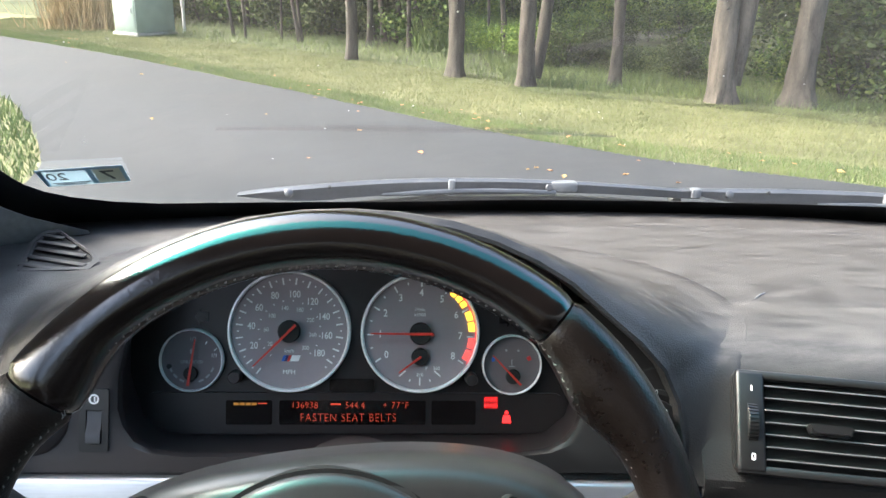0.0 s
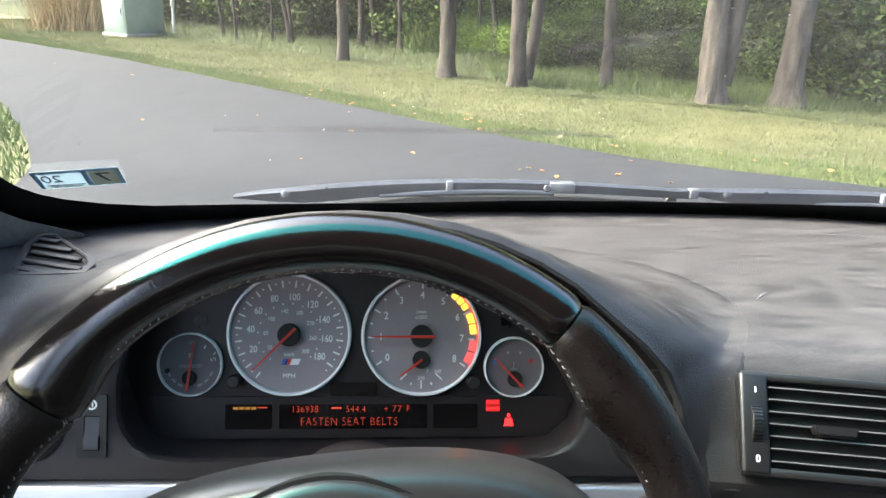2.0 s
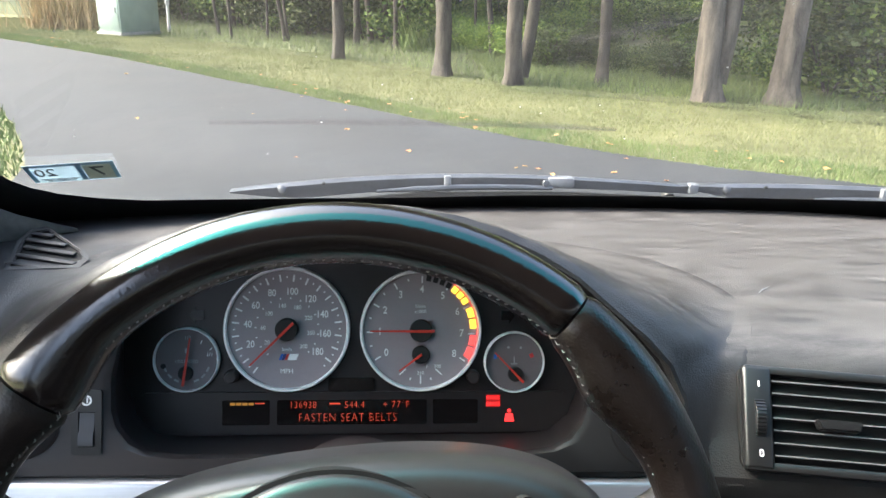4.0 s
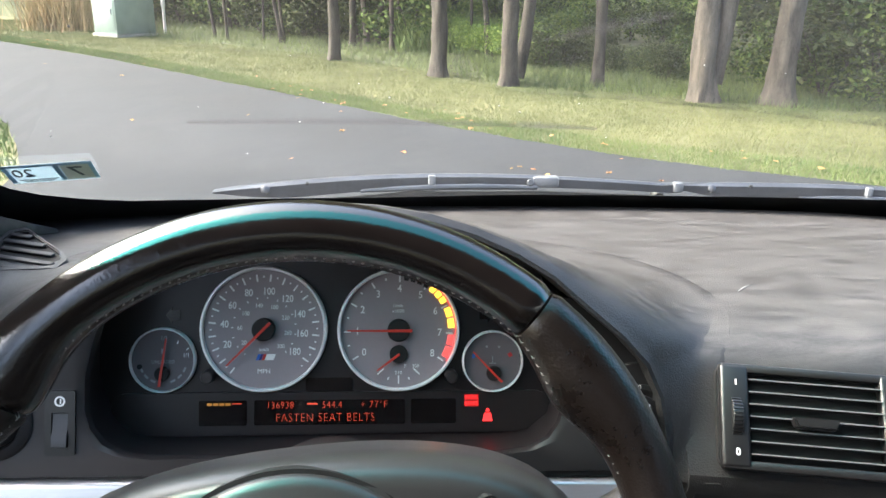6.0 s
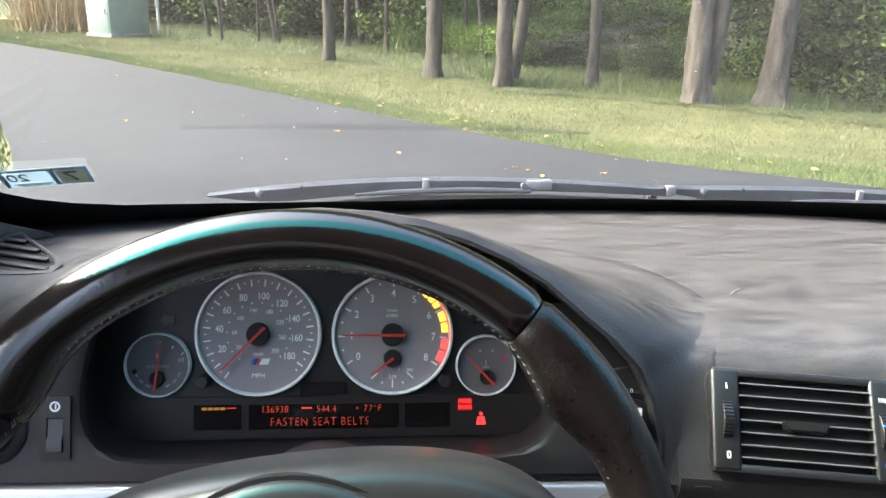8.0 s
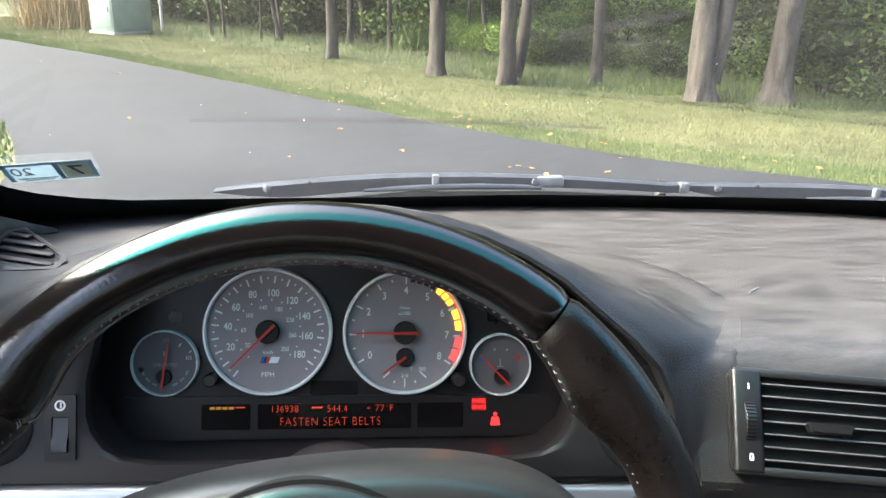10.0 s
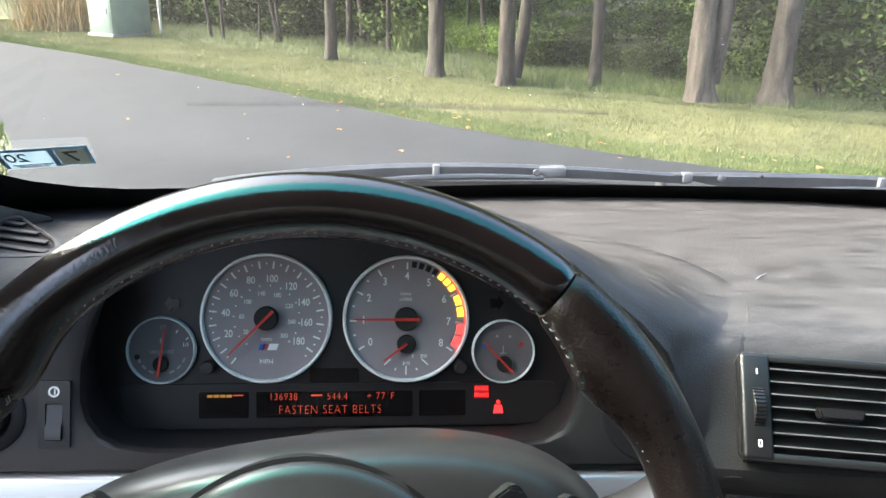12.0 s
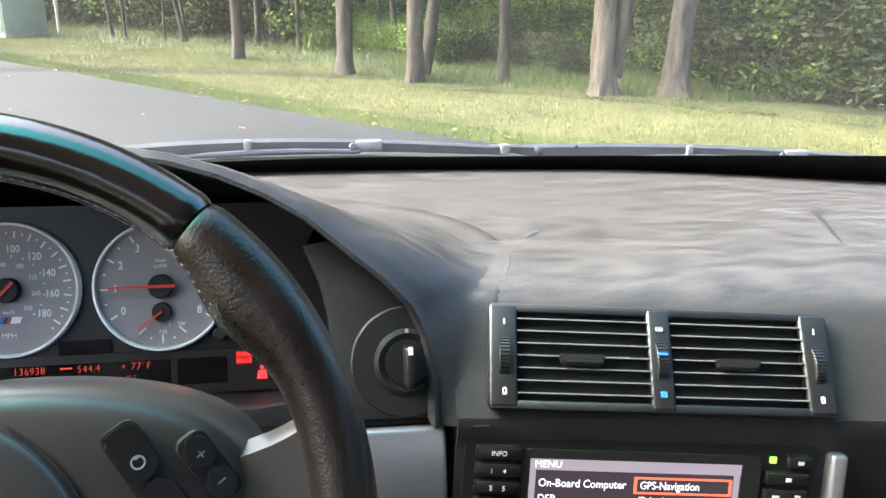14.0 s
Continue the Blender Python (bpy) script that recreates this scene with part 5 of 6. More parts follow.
for x in (0.0095, 0.1378, 0.2690):
    bm = bmesh.new()
    lathe(bm, [(0.0001, -0.004), (0.020, -0.004), (0.0205, -0.0035), (0.0205, 0.0035), (0.020, 0.004), (0.0001, 0.004)], V @ Matrix.Translation((x, -0.001, -0.0055)) @ Matrix.Rotation(math.pi / 2, 4, "Y"), 40)
    w = part("thumbwheel", bm, M_BUTTON, vent, "ribbed thumbwheel")
    bm = bmesh.new()
    for k in range(13):
        a = radians(40 + 8.3 * k)
        box(bm, (0.0207, 0, 0), (0.0012, 0.0014, 0.0078), V @ Matrix.Translation((x, -0.001, -0.0055)) @ Matrix.Rotation(math.pi / 2, 4, "Y") @ Matrix.Rotation(a + math.pi / 2 + math.pi / 2 - math.pi / 2, 4, "Z"))
    part("ribs", bm, M_CLIP if x == 0 else M_VENT, w)
for x in (0.0095, 0.2690):
    bm = bmesh.new()
    box(bm, (x, 0.0262, 0.0103), (0.0012, 0.0045, 0.0004), V)
    part("mark", bm, M_MARK, vent, "white open mark")
    bm = bmesh.new()
    frame_ring(bm, rounded(x - 0.0016, -0.0310, x + 0.0016, -0.0255, 0.001, 2), rounded(x - 0.0008, -0.0300, x + 0.0008, -0.0265, 0.0005, 2), 0.0100, 0.0105, V)
    part("mark", bm, M_MARK, vent, "white closed mark")
bm = bmesh.new()
box(bm, (0.1378, 0.0240, 0.0103), (0.006, 0.004, 0.0005), V, 0.001)
part("mark", bm, M_FAINT, vent)
bm = bmesh.new()
box(bm, (0.1378, -0.0275, 0.0103), (0.005, 0.005, 0.0005), V, 0.001)
part("cold_mark", bm, M_LED_BLUE, vent, "blue cold-air mark")
bm = bmesh.new()
box(bm, (0.1378, 0.003, 0.0158), (0.0078, 0.0018, 0.0006), V)
part("cold_mark", bm, M_LED_BLUE, vent, "blue cold-air mark")

# ---- radio and screen ----
R = plane_at((0.2995, 0.5125, 0.8630), (1, -0.135, -0.036), (0.0, 0.20, 0.98)) @ Matrix.Diagonal((0.965, 1, 1, 1))
radio = thing("car_radio", R @ Vector((0.14, -0.12, 0)), "black car radio with a colour screen showing its menu", "radio")
bm = bmesh.new()
prism(bm, rounded(-0.003, -0.150, 0.290, 0.0, 0.004, 3), -0.03, 0.0, R)
part("faceplate", bm, M_VENT, radio)
bm = bmesh.new()
frame_ring(bm, rounded(0.043, -0.120, 0.243, -0.0095, 0.005, 3), rounded(0.0505, -0.112, 0.227, -0.0165, 0.001, 3), 0.0, 0.003, R)
part("screen_bezel", bm, M_DARK, radio)
bm = bmesh.new()
box(bm, (0.1388, -0.064, 0.0006), (0.177, 0.096, 0.0012), R)
screen = part("screen", bm, M_SCREEN, radio, "glowing colour screen")
bm = bmesh.new()
box(bm, (0.1388, -0.0215, 0.0014), (0.177, 0.0095, 0.0006), R)
box(bm, (0.0535, -0.068, 0.0014), (0.005, 0.084, 0.0006), R)
box(bm, (0.224, -0.068, 0.0014), (0.005, 0.084, 0.0006), R)
part("screen_bar", bm, M_SCREEN_BAR, screen)
bm = bmesh.new()
write(bm, "MENU", 0.0082, R @ Matrix.Translation((0.0545, -0.0215, 0.0018)), align="LEFT")
write(bm, "On-Board Computer", 0.0092, R @ Matrix.Translation((0.0585, -0.0370, 0.0018)), align="LEFT", wide=0.92)
write(bm, "GPS-Navigation", 0.0092, R @ Matrix.Translation((0.1430, -0.0370, 0.0018)), align="LEFT", wide=0.86)
write(bm, "DSP", 0.0092, R @ Matrix.Translation((0.0585, -0.0500, 0.0018)), align="LEFT", wide=0.92)
write(bm, "Telephone", 0.0092, R @ Matrix.Translation((0.1430, -0.0500, 0.0018)), align="LEFT", wide=0.92)
part("screen_text", bm, M_SCREEN_TEXT, screen, "white menu words")
bm = bmesh.new()
frame_ring(bm, rounded(0.1380, -0.0440, 0.2205, -0.0300, 0.0008, 2), rounded(0.1405, -0.0424, 0.2180, -0.0316, 0.0006, 2), 0.0012, 0.0018, R)
part("menu_marker", bm, M_SCREEN_RED, screen, "red selection frame")
for x0, w, words in ((0.006, 0.037, ("INFO", "1     4", "2     5", "3     6")), (0.247, 0.037, ("", "", "", ""))):
    for k in range(4):
        bm = bmesh.new()
        wide, x = (w, x0) if not (k == 0 and x0 > 0.2) else (0.021, x0 + 0.017)
        y = -0.0125 - 0.0142 * k
        box(bm, (x + wide / 2, y, 0.002), (wide, 0.0105, 0.008), R, 0.002, 2)
        b = part("button", bm, M_BUTTON, radio, "black radio button")
        bm = bmesh.new()
        if words[k]:
            write(bm, words[k], 0.0055, R @ Matrix.Translation((x + wide / 2, y, 0.0062)))
        else:
            box(bm, (x + wide * (0.5 if k < 2 else 0.75), y, 0.0062), (0.005, 0.003, 0.0004), R)
            if k >= 2:
                box(bm, (x + wide * 0.25, y, 0.0062), (0.006, 0.0022, 0.0004), R)
        part("symbol", bm, M_MARK, b)
bm = bmesh.new()
box(bm, (0.2535, -0.0125, 0.0006), (0.006, 0.0055, 0.002), R, 0.001)
part("indicator", bm, M_LED_GREEN, radio, "lit green indicator")
# upright trim at both sides of the centre stack
console = thing("centre_console", (0.45, 0.5, 0.5), "black centre console with silver edge strips below the dash", "console")
bm = bmesh.new()
prism(bm, rounded(-0.010, -0.42, 0.303, 0.004, 0.006, 3), -0.06, -0.005, R)
part("console_body", bm, M_PANEL, console)
bm = bmesh.new()
box(bm, (0.3085, -0.16, -0.004), (0.0145, 0.31, 0.02), R, 0.004, 3)
part("edge_strip", bm, M_SILVER, console, "silver edge strip")
bm = bmesh.new()
box(bm, (0.36, -0.12, -0.045), (0.09, 0.27, 0.05), R @ Matrix.Rotation(radians(-18), 4, "Z"), 0.02, 4)
part("side_cheek", bm, M_PANEL, console)

# ---- side demister vent ----
sv = thing("side_vent", (-0.30, 0.77, 0.955), "small triangular black side vent in the dash top", "air vent")
SV = plane_at((-0.302, 0.770, 0.9775), (1, 0.02, 0.02), (0.0, 0.92, 0.10))
TRI = [(-0.022, -0.066), (0.046, -0.064), (0.050, -0.046), (0.040, -0.028), (-0.018, 0.034), (-0.033, 0.028), (-0.036, 0.004)]


def shrink(pts, f):
    cx, cy = sum(p[0] for p in pts) / len(pts), sum(p[1] for p in pts) / len(pts)
    return [(cx + (x - cx) * f, cy + (y - cy) * f) for x, y in pts]


bm = bmesh.new()
frame_ring(bm, TRI, shrink(TRI, 0.82), -0.004, 0.004, SV)
bmesh.ops.bevel(bm, geom=bm.edges[:], offset=0.0012, segments=2, affect="EDGES")
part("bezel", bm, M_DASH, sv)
bm = bmesh.new()
prism(bm, shrink(TRI, 0.84), -0.003, 0.0004, SV)
part("cavity", bm, M_DARK, sv)
for x, y, long in ((-0.008, -0.054, 0.036), (0.007, -0.042, 0.066), (0.004, -0.023, 0.058), (-0.006, -0.004, 0.046), (-0.016, 0.014, 0.024)):
    bm = bmesh.new()
    box(bm, (0, 0, 0.0026), (long, 0.0062, 0.003), SV @ Matrix.Translation((x, y, 0)) @ Matrix.Rotation(radians(-19), 4, "Z"), 0.001, 2)
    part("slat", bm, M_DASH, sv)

# ---- windscreen, pillars, roof and doors ----
X0, X1 = -0.44, 1.18


def screen_at(x, f):
    """A place on the windscreen: f from its foot (0) to the roof (1)."""
    k = (x - CAR_MID) / 0.81
    foot = Vector((x, 1.012 - 0.115 * k * k, 0.945 - 0.006 * k * k))
    head = Vector((CAR_MID + (x - CAR_MID) * 0.80, 0.30 - 0.07 * k * k, 1.405 - 0.02 * k * k))
    return foot.lerp(head, f) + Vector((0, 0.3, 0.55)).normalized() * (0.03 * 4 * f * (1 - f) * 0.5)


def sheet(bm, xs, fs, lift=0.0, thick=0.0):
    up = Vector((0, 0.55, 0.83)) * lift
    rows = [[screen_at(x, f) + up for f in fs] for x in xs]
    grid(bm, rows)


XS = [X0 + (X1 - X0) * k / 26 for k in range(27)]
FS = [k / 16 for k in range(17)]
windscreen = thing("windscreen", (CAR_MID, 1.0, 0.94), "curved laminated windscreen with a black border and tinted top band", "windscreen")
bm = bmesh.new()
sheet(bm, XS, [0.0 + 0.80 * f for f in FS])
ob = part("pane", bm, M_GLASS, windscreen, "clear dusty glass")
ob.visible_shadow = False
bm = bmesh.new()
sheet(bm, XS, [0.80 + 0.20 * f for f in FS])
ob = part("shade_band", bm, M_BAND, windscreen, "blue-green tinted top band")
ob.visible_shadow = False


def side_frit(sign):
    """Rounded black border in a lower corner and up one side."""
    rows = []
    xe = X0 if sign < 0 else X1
    for k in range(40):
        f = k / 39
        w = 0.055 + min(0.3, 0.105 * math.exp(-(f - 0.12) / 0.045))
        rows.append([screen_at(xe - sign * w * j / 4, f) - Vector((0, 0.55, 0.83)) * 0.003 for j in range(5)])
    bm = bmesh.new()
    grid(bm, rows)
    part("border", bm, M_FRIT, windscreen, "black ceramic border")


side_frit(-1)
side_frit(1)
bm = bmesh.new()
rows = []
for x in XS:
    k = (x - CAR_MID) / 0.81
    top_edge = 0.066 + 0.075 * k * k + 0.013 * smooth(0.0, 0.25, x)
    rows.append([screen_at(x, top_edge * j / 4) - Vector((0, 0.55, 0.83)) * 0.003 for j in range(5)])
grid(bm, rows)
part("border", bm, M_FRIT, windscreen, "black ceramic border")
bm = bmesh.new()
rows = [[screen_at(x, -0.02) + Vector((0, -0.012, -0.03)), screen_at(x, 0.0) + Vector((0, -0.018, -0.004)), screen_at(x, 0.012) + Vector((0, -0.006, -0.001))] for x in XS]
grid(bm, rows)
part("seal", bm, M_RUBBER, windscreen, "black rubber seal")

# specks of dirt on the glass
rg = random.Random(12)
verts, faces = [], []
for k in range(34):
    p = screen_at(rg.uniform(-0.3, 1.0), rg.uniform(0.22, 0.62)) - Vector((0, 0.55, 0.83)) * 0.003
    r = rg.uniform(0.0004, 0.0011)
    i = len(verts)
    for j in range(7):
        a = j * math.tau / 7
        verts.append(tuple(p + Vector((r * math.cos(a), -0.75 * r * math.sin(a), 0.66 * r * math.sin(a))) * rg.uniform(0.7, 1.2)))
    faces.append(tuple(range(i, i + 7)))
me = bpy.data.meshes.new("specks")
me.from_pydata(verts, [], faces)
me.materials.append(M_WHITE)
ob = new("specks", me)
under(ob, windscreen)
tagged(ob, "pale specks of dirt on the glass", kind="stuff")

# faint dark streaks across the glass, three nested strips each
for ends, high in ((((-0.168, 0.349), (-0.04, 0.343), (0.10, 0.333), (0.19, 0.325), (0.26, 0.316)), 0.010), (((0.150, 0.53), (0.185, 0.545), (0.225, 0.565), (0.25, 0.575)), 0.014)):
    for k, f in enumerate((1.0, 0.62, 0.3)):
        bm = bmesh.new()
        rows = []
        for i, (x, g) in enumerate(ends):
            h = high * f * (0.55 if i in (0, len(ends) - 1) else 1.0)
            rows.append([screen_at(x, g + h * j) - Vector((0, 0.55, 0.83)) * (0.002 + 0.0004 * k) for j in (-1, -0.3, 0.3, 1)])
        grid(bm, rows)
        ob = part("dark_streak", bm, M_STREAK, windscreen, "faint dark streak on the glass")
        ob.visible_shadow = False

# inspection sticker on the inside of the glass, seen from behind
sticker = thing("inspection_sticker", (-0.30, 0.82, 1.03), "pale blue inspection sticker on the glass, seen from behind", "sticker")
p0, p1, p2 = (Vector(p) for p in ((-0.3145, 0.754, 1.063), (-0.2355, 0.770, 1.0665), (-0.334, 0.801, 1.029)))
ST = plane_at(p0 + Vector((0, -0.55, -0.83)) * 0.003, p1 - p0, p0 - p2) @ Matrix.Diagonal((0.86, 1.35, 1, 1))
bm = bmesh.new()
prism(bm, rounded(0.0, -0.036, 0.094, 0.0, 0.001, 2), 0.0, 0.0004, ST)
part("paper", bm, M_STICKER, sticker)
bm = bmesh.new()
box(bm, (0.047, -0.0022, 0.0007), (0.093, 0.0035, 0.0004), ST)
box(bm, (0.0555, -0.018, 0.0007), (0.006, 0.032, 0.0004), ST)
box(bm, (0.0915, -0.018, 0.0007), (0.004, 0.032, 0.0004), ST)
box(bm, (0.003, -0.018, 0.0007), (0.005, 0.032, 0.0004), ST)
part("blue_border", bm, M_STICKER_BLUE, sticker)
bm = bmesh.new()
box(bm, (0.0745, -0.019, 0.0007), (0.030, 0.028, 0.0004), ST)
part("month_field", bm, M_STICKER_CREAM, sticker)
bm = bmesh.new()
flip = Matrix.Diagonal((-1, 1, 1, 1))
write(bm, "20", 0.021, ST @ Matrix.Translation((0.0185, -0.0155, 0.0010)) @ flip, wide=1.1)
write(bm, "7", 0.027, ST @ Matrix.Translation((0.0745, -0.018, 0.0012)) @ Matrix.Rotation(0.0, 4, "Z") @ flip, wide=1.3)
for k in range(3):
    box(bm, (0.030, -0.0285 - 0.0022 * k, 0.0008), (0.042 - 0.006 * k, 0.0008, 0.0003), ST)
part("print", bm, M_INK, sticker, "dark mirrored print")


def pillar(sign):
    """Cloth-covered windscreen pillar from the dash to the roof."""
    t = thing("pillar_trim", (X0 if sign < 0 else X1, 0.9, 0.93), "grey cloth-covered windscreen pillar trim", "pillar")
    xe = X0 if sign < 0 else X1
    bm = bmesh.new()
    rows = []
    for k in range(21):
        f = k / 20 * 1.0
        w = 0.030 + min(0.095, 0.095 * math.exp(-(f - 0.115) / 0.045))
        p = screen_at(xe, f)
        rows.append([p + Vector((-sign * w, -0.012, -0.012)), p + Vector((-sign * w * 0.6, -0.035, -0.022)), p + Vector((0.0, -0.06, -0.03)), p + Vector((sign * 0.035, -0.085, -0.045)), p + Vector((sign * 0.07, -0.12, -0.06)), p + Vector((sign * 0.08, 0.0, 0.03)), p + Vector((sign * 0.01, 0.012, 0.01))])
    vs = grid(bm, rows)
    for a, b in zip(vs, vs[1:]):
        bm.faces.new((a[-1], a[0], b[0], b[-1]))
    part("trim", bm, M_PILLAR, t)


pillar(-1)
pillar(1)

# roof, back window, floor, doors: the plain rest of the cabin
bm = bmesh.new()
rows = []
for k in range(14):
    x = CAR_MID - 0.66 + 1.32 * k / 13
    d = ((x - CAR_MID) / 0.66) ** 2
    rows.append([(x, 0.31 - 0.06 * d, 1.395 - 0.03 * d), (x, 0.1, 1.425 - 0.04 * d), (x, -0.6, 1.425 - 0.04 * d), (x, -1.3, 1.38 - 0.04 * d)])
vs = grid(bm, rows)
bmesh.ops.solidify(bm, geom=bm.faces[:], thickness=-0.03)
structure("ceiling", bm, M_HEADLINER, "grey cloth headliner under the car roof", "ceiling")
bm = bmesh.new()
box(bm, (CAR_MID, -0.55, 0.27), (1.56, 3.0, 0.06), bevel=0.01)
structure("floor", bm, M_CARPET, "black carpeted car floor", "floor")
bm = bmesh.new()
box(bm, (CAR_MID, 1.02, 0.58), (1.56, 0.05, 0.70), bevel=0.01)
structure("bulkhead", bm, M_CARPET, "black bulkhead behind the dashboard", "wall")
bm = bmesh.new()
box(bm, (CAR_MID, -2.03, 0.62), (1.56, 0.06, 0.80), bevel=0.01)
structure("wall_rear", bm, M_CARPET, "black rear wall of the cabin", "wall")
for s, x in ((-1, X0 - 0.07), (1, X1 + 0.07)):
    bm = bmesh.new()
    box(bm, (x, -0.5, 0.58), (0.07, 3.0, 0.70), bevel=0.02)
    structure("door_1" if s < 0 else "door_2", bm, M_PANEL, "black car door panel, closed", "door")
    bm = bmesh.new()
    for y in (-0.42, -1.5):
        tube(bm, [(x, y, 0.9), (x - s * 0.09, y - 0.02, 1.40)], [0.05, 0.04], 12, flat=(1.0, 0.6))
    tube(bm, [(x - s * 0.10, 0.30, 1.365), (x - s * 0.10, -0.5, 1.38), (x - s * 0.10, -1.35, 1.34)], [0.03, 0.03, 0.03], 10)
    structure("pillar_1" if s < 0 else "pillar_2", bm, M_PILLAR, "cloth-covered side pillars and roof rail", "pillar")
    # the unseen right pane is darkened to cut light into the cabin
    bm = bmesh.new()
    grid(bm, [[(x, 0.86, 0.93), (x - s * 0.06, 0.40, 1.28), (x - s * 0.09, 0.25, 1.37)], [(x, 0.1, 0.93), (x - s * 0.06, 0.1, 1.28), (x - s * 0.09, 0.1, 1.37)], [(x, -0.42, 0.93), (x - s * 0.06, -0.42, 1.27), (x - s * 0.09, -0.42, 1.37)]])
    ob = structure("window_1" if s < 0 else "window_2", bm, M_SIDE if s < 0 else M_LIGHT_CUT, "side window, the right one darkened to cut cabin light", "window")
    ob.visible_shadow = False
    bm = bmesh.new()
    grid(bm, [[(x, -0.42, 0.93), (x - s * 0.06, -0.42, 1.27), (x - s * 0.09, -0.42, 1.37)], [(x, -1.6, 0.93), (x - s * 0.06, -1.5, 1.25), (x - s * 0.09, -1.35, 1.36)]])
    structure("window_4" if s < 0 else "window_5", bm, M_LIGHT_CUT, "rear side window, darkened to cut light from behind", "window")
bm = bmesh.new()
grid(bm, [[(CAR_MID - 0.62, -2.0, 1.0), (CAR_MID - 0.55, -1.3, 1.36)], [(CAR_MID + 0.62, -2.0, 1.0), (CAR_MID + 0.55, -1.3, 1.36)]])
structure("window_3", bm, M_LIGHT_CUT, "sloping rear window, darkened to cut light from behind", "window")


def seat(x, y):
    t = thing("seat", (x, y, 0.25), "black leather car seat", "seat", "front and rear seats")
    bm = bmesh.new()
    box(bm, (x, y, 0.40), (0.52, 0.52, 0.20), bevel=0.06, seg=4)
    part("cushion", bm, M_SEAT, t)
    bm = bmesh.new()
    box(bm, (0, 0, 0.33), (0.50, 0.15, 0.62), pose(x, y - 0.27, 0.42, 18), 0.06, 4)
    part("backrest", bm, M_SEAT, t)
    bm = bmesh.new()
    box(bm, (0, 0, 0.74), (0.27, 0.10, 0.17), pose(x, y - 0.27, 0.42, 18), 0.04, 4)
    part("headrest", bm, M_SEAT, t)


seat(0.0, -0.52)
seat(0.74, -0.40)
seat(0.02, -1.42)
seat(0.72, -1.42)

# ---- outside the glass: scuttle, bonnet, wipers ----
bonnet = thing("bonnet", (CAR_MID, 1.3, 0.8), "dark glossy painted car bonnet", "bonnet")
bm = bmesh.new()
rows = []
for k in range(19):
    x = CAR_MID - 0.86 + 1.72 * k / 18
    d = ((x - CAR_MID) / 0.86) ** 2
    rows.append([(x, 1.09 - 0.11 * d, 0.912 - 0.05 * d), (x, 1.11 - 0.11 * d, 0.916 - 0.05 * d), (x, 1.4 - 0.1 * d, 0.855 - 0.06 * d), (x, 1.8 - 0.1 * d, 0.755 - 0.07 * d), (x, 2.1 - 0.12 * d, 0.66 - 0.08 * d), (x, 2.2 - 0.14 * d, 0.55 - 0.08 * d), (x, 2.22 - 0.14 * d, 0.30)])
grid(bm, rows)
part("panel", bm, M_PAINT, bonnet)
for s in (-1, 1):
    bm = bmesh.new()
    tube(bm, [(CAR_MID + s * 0.25, 1.52, 0.822), (CAR_MID + s * 0.25, 1.54, 0.832), (CAR_MID + s * 0.25, 1.555, 0.826)], [0.012, 0.014, 0.008], 10)
    part("washer_jet", bm, M_RUBBER, bonnet, "small black washer jet")
scuttle = thing("scuttle_panel", (CAR_MID, 1.05, 0.9), "black plastic scuttle panel below the windscreen", "panel")
bm = bmesh.new()
rows = []
for x in XS:
    p = screen_at(x, 0.0)
    rows.append([p + Vector((0, 0.0, 0.004)), p + Vector((0, 0.02, 0.0)), p + Vector((0, 0.06, -0.022)), p + Vector((0, 0.10, -0.05))])
grid(bm, rows)
part("panel", bm, M_RUBBER, scuttle)


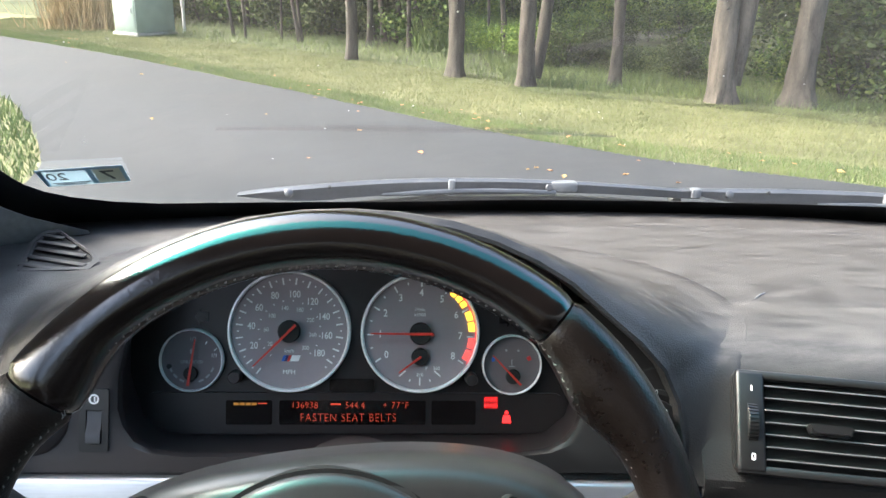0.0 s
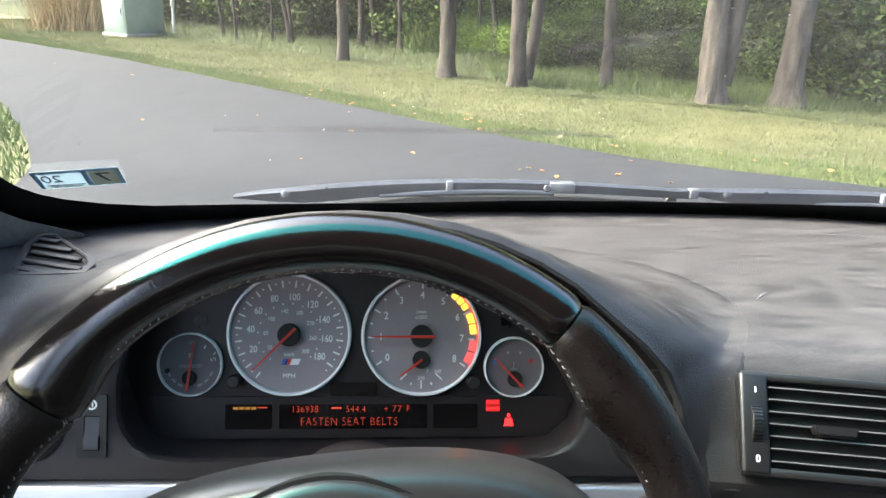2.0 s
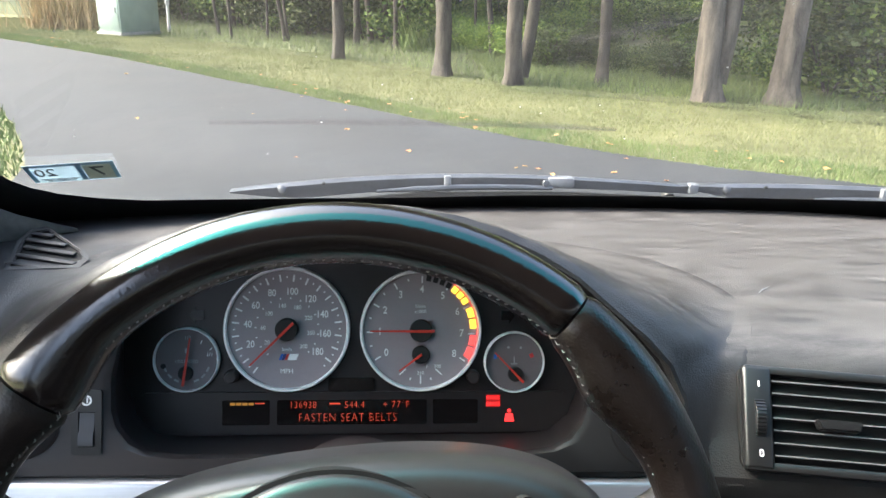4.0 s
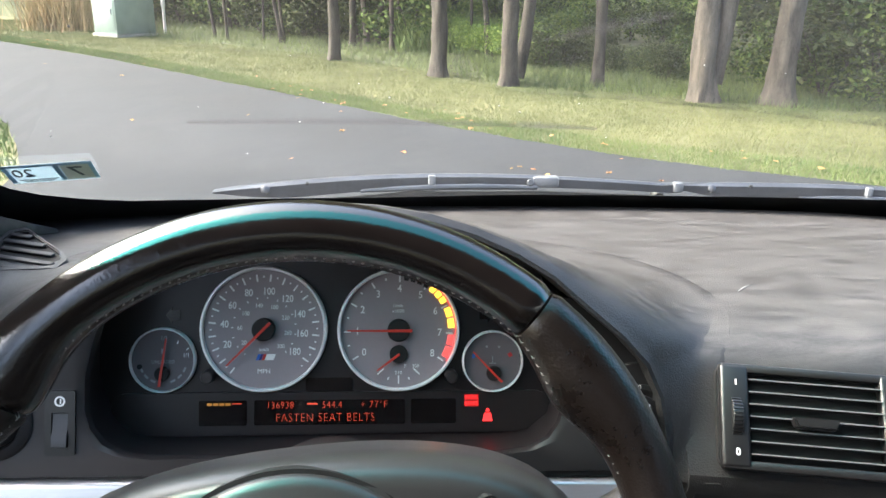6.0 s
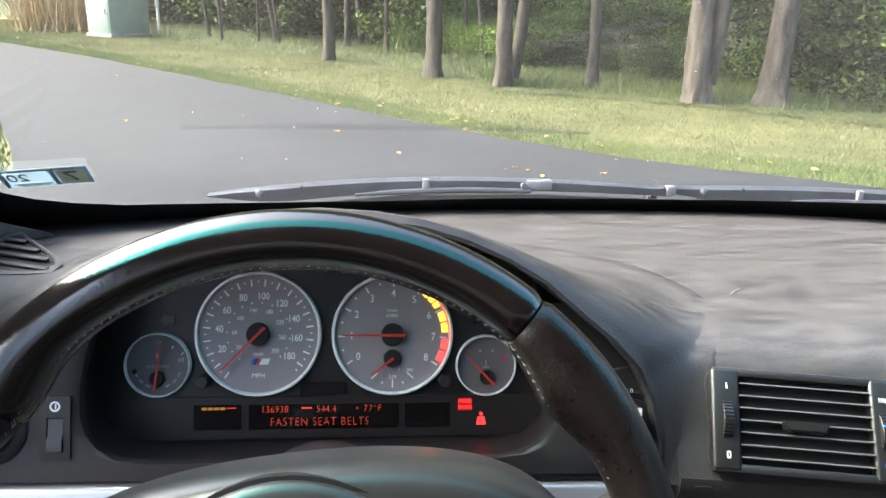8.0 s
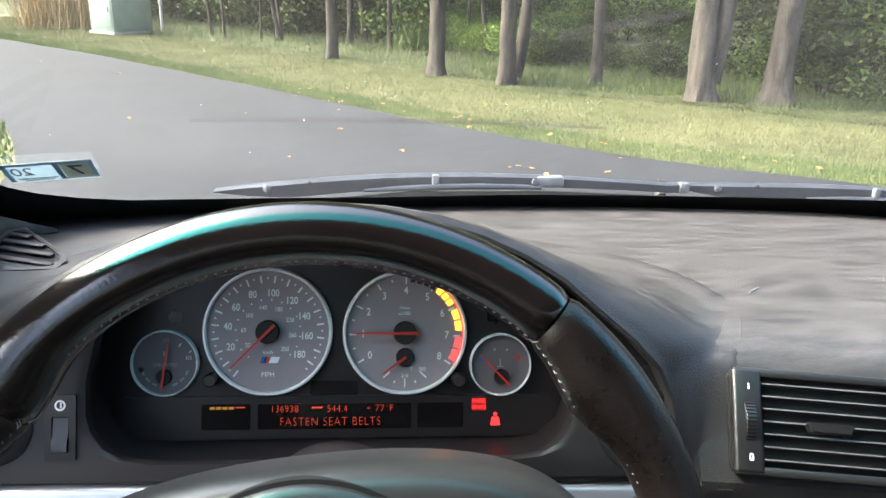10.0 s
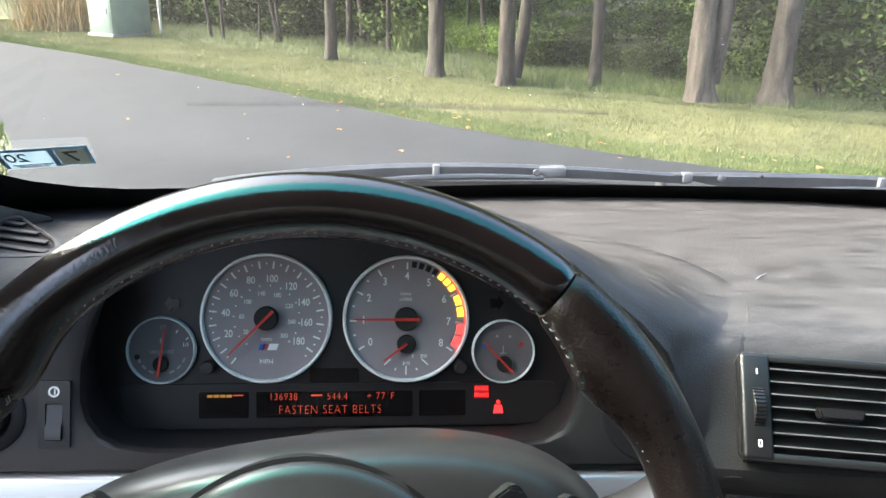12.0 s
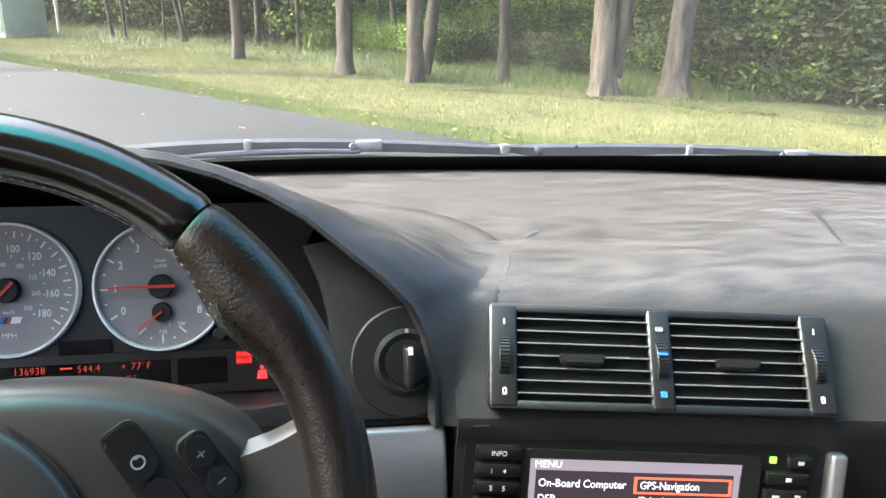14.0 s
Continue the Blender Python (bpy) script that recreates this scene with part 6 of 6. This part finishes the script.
def wiper(xa, xb, name_label, rise):
    """Arm from its pivot cover, with clip, pin, bridge and a long blade under it."""
    def at(x, lift, back=0.0):
        k = (x - CAR_MID) / 0.81
        f = (x - xa) / (xb - xa)
        arch = rise * math.sin(math.pi * min(1, max(0, f)) ** 0.75)
        return Vector((x, 1.005 - 0.10 * k * k + back, 0.979 - 0.012 * k * k + lift + arch))

    t = thing("wiper", at(xa, -0.01), name_label, "wiper", "windscreen wipers")
    L = xb - xa
    n = 22
    bm = bmesh.new()
    rows = []
    for k in range(n + 1):
        f = k / n
        x = xa + L * f
        h = 0.024 * math.sin(math.pi * min(1, f * 5 + 0.05) / 2) * (1 - 0.5 * f)
        d = 0.015 * (1 - 0.3 * f)
        top = 0.006 + 0.003 * math.sin(math.pi * f)
        rows.append([at(x, top - h, 0), at(x, top - h * 0.2, -d * 0.1), at(x, top, d * 0.3), at(x, top - h * 0.1, d), at(x, top - h, d)])
    vs = grid(bm, rows)
    for a, b in zip(vs, vs[1:]):
        bm.faces.new((a[-1], a[0], b[0], b[-1]))
    bm.faces.new(vs[0])
    bm.faces.new(vs[-1])
    arm = part("arm", bm, M_WIPER, t, "painted metal wiper arm")
    bm = bmesh.new()
    x = xa + 0.105 * L
    lathe(bm, [(0.0056, -0.004), (0.0056, 0.0025), (0.0045, 0.0035), (0.0001, 0.004)], plane_at(at(x, 0.0, -0.001), (1, 0, 0), (0, 0.3, 0.95)), 20)
    part("pivot_cap", bm, M_WIPER, arm)
    bm = bmesh.new()
    lathe(bm, [(0.0022, -0.002), (0.0022, 0.002), (0.0001, 0.002)], plane_at(at(xa + 0.19 * L, 0.004, -0.003), (1, 0, 0), (0, 0.3, 0.95)), 12)
    part("screw_hole", bm, M_RUBBER, arm)
    bm = bmesh.new()
    x = xa + 0.70 * L
    box(bm, (x, at(x, 0).y + 0.004, at(x, 0).z + 0.001), (0.036, 0.016, 0.014), bevel=0.003)
    part("clip", bm, M_CLIP, arm, "grey blade clip")
    bm = bmesh.new()
    x = xa + 0.665 * L
    lathe(bm, [(0.0048, -0.002), (0.0048, 0.003), (0.0036, 0.004), (0.0001, 0.004)], plane_at(at(x, 0.0, -0.004), (1, 0, 0), (0, 0.3, 0.95)), 16)
    part("pin", bm, M_WIPER, arm)
    bm = bmesh.new()
    x = xa + L
    box(bm, (x, at(x, 0).y + 0.003, at(x, 0).z + 0.002), (0.014, 0.014, 0.014), bevel=0.003)
    part("end_clip", bm, M_CLIP, arm)
    # secondary bridge and the rubber blade
    bm = bmesh.new()
    pts = [at(xa + L * f, -0.010 + 0.004 * math.sin(math.pi * (f - 0.28) / 0.7), -0.006) for f in (0.30, 0.38, 0.46, 0.54, 0.62, 0.68)]
    tube(bm, pts, [0.002, 0.0038, 0.0042, 0.0042, 0.0038, 0.003], 8)
    part("bridge", bm, M_WIPER, t)
    bm = bmesh.new()
    x = xa + 0.45 * L
    box(bm, (x, at(x, 0).y - 0.004, at(x, 0).z - 0.003), (0.009, 0.008, 0.024), bevel=0.002)
    part("yoke", bm, M_CLIP, t)
    bm = bmesh.new()
    pts = [at(xa + L * f, -0.017 - 0.6 * rise * math.sin(math.pi * min(1, max(0, f)) ** 0.75), -0.008) for f in (0.16, 0.4, 0.7, 1.0, 1.12)]
    tube(bm, pts, [0.004, 0.009, 0.009, 0.007, 0.004], 6, flat=(0.4, 1.5))
    part("blade", bm, M_RUBBER, t, "black rubber blade")


wiper(-0.166, 0.449, "dark wiper lying along the foot of the windscreen", 0.011)
wiper(0.43, 1.05, "second dark wiper lying along the foot of the windscreen", 0.004)
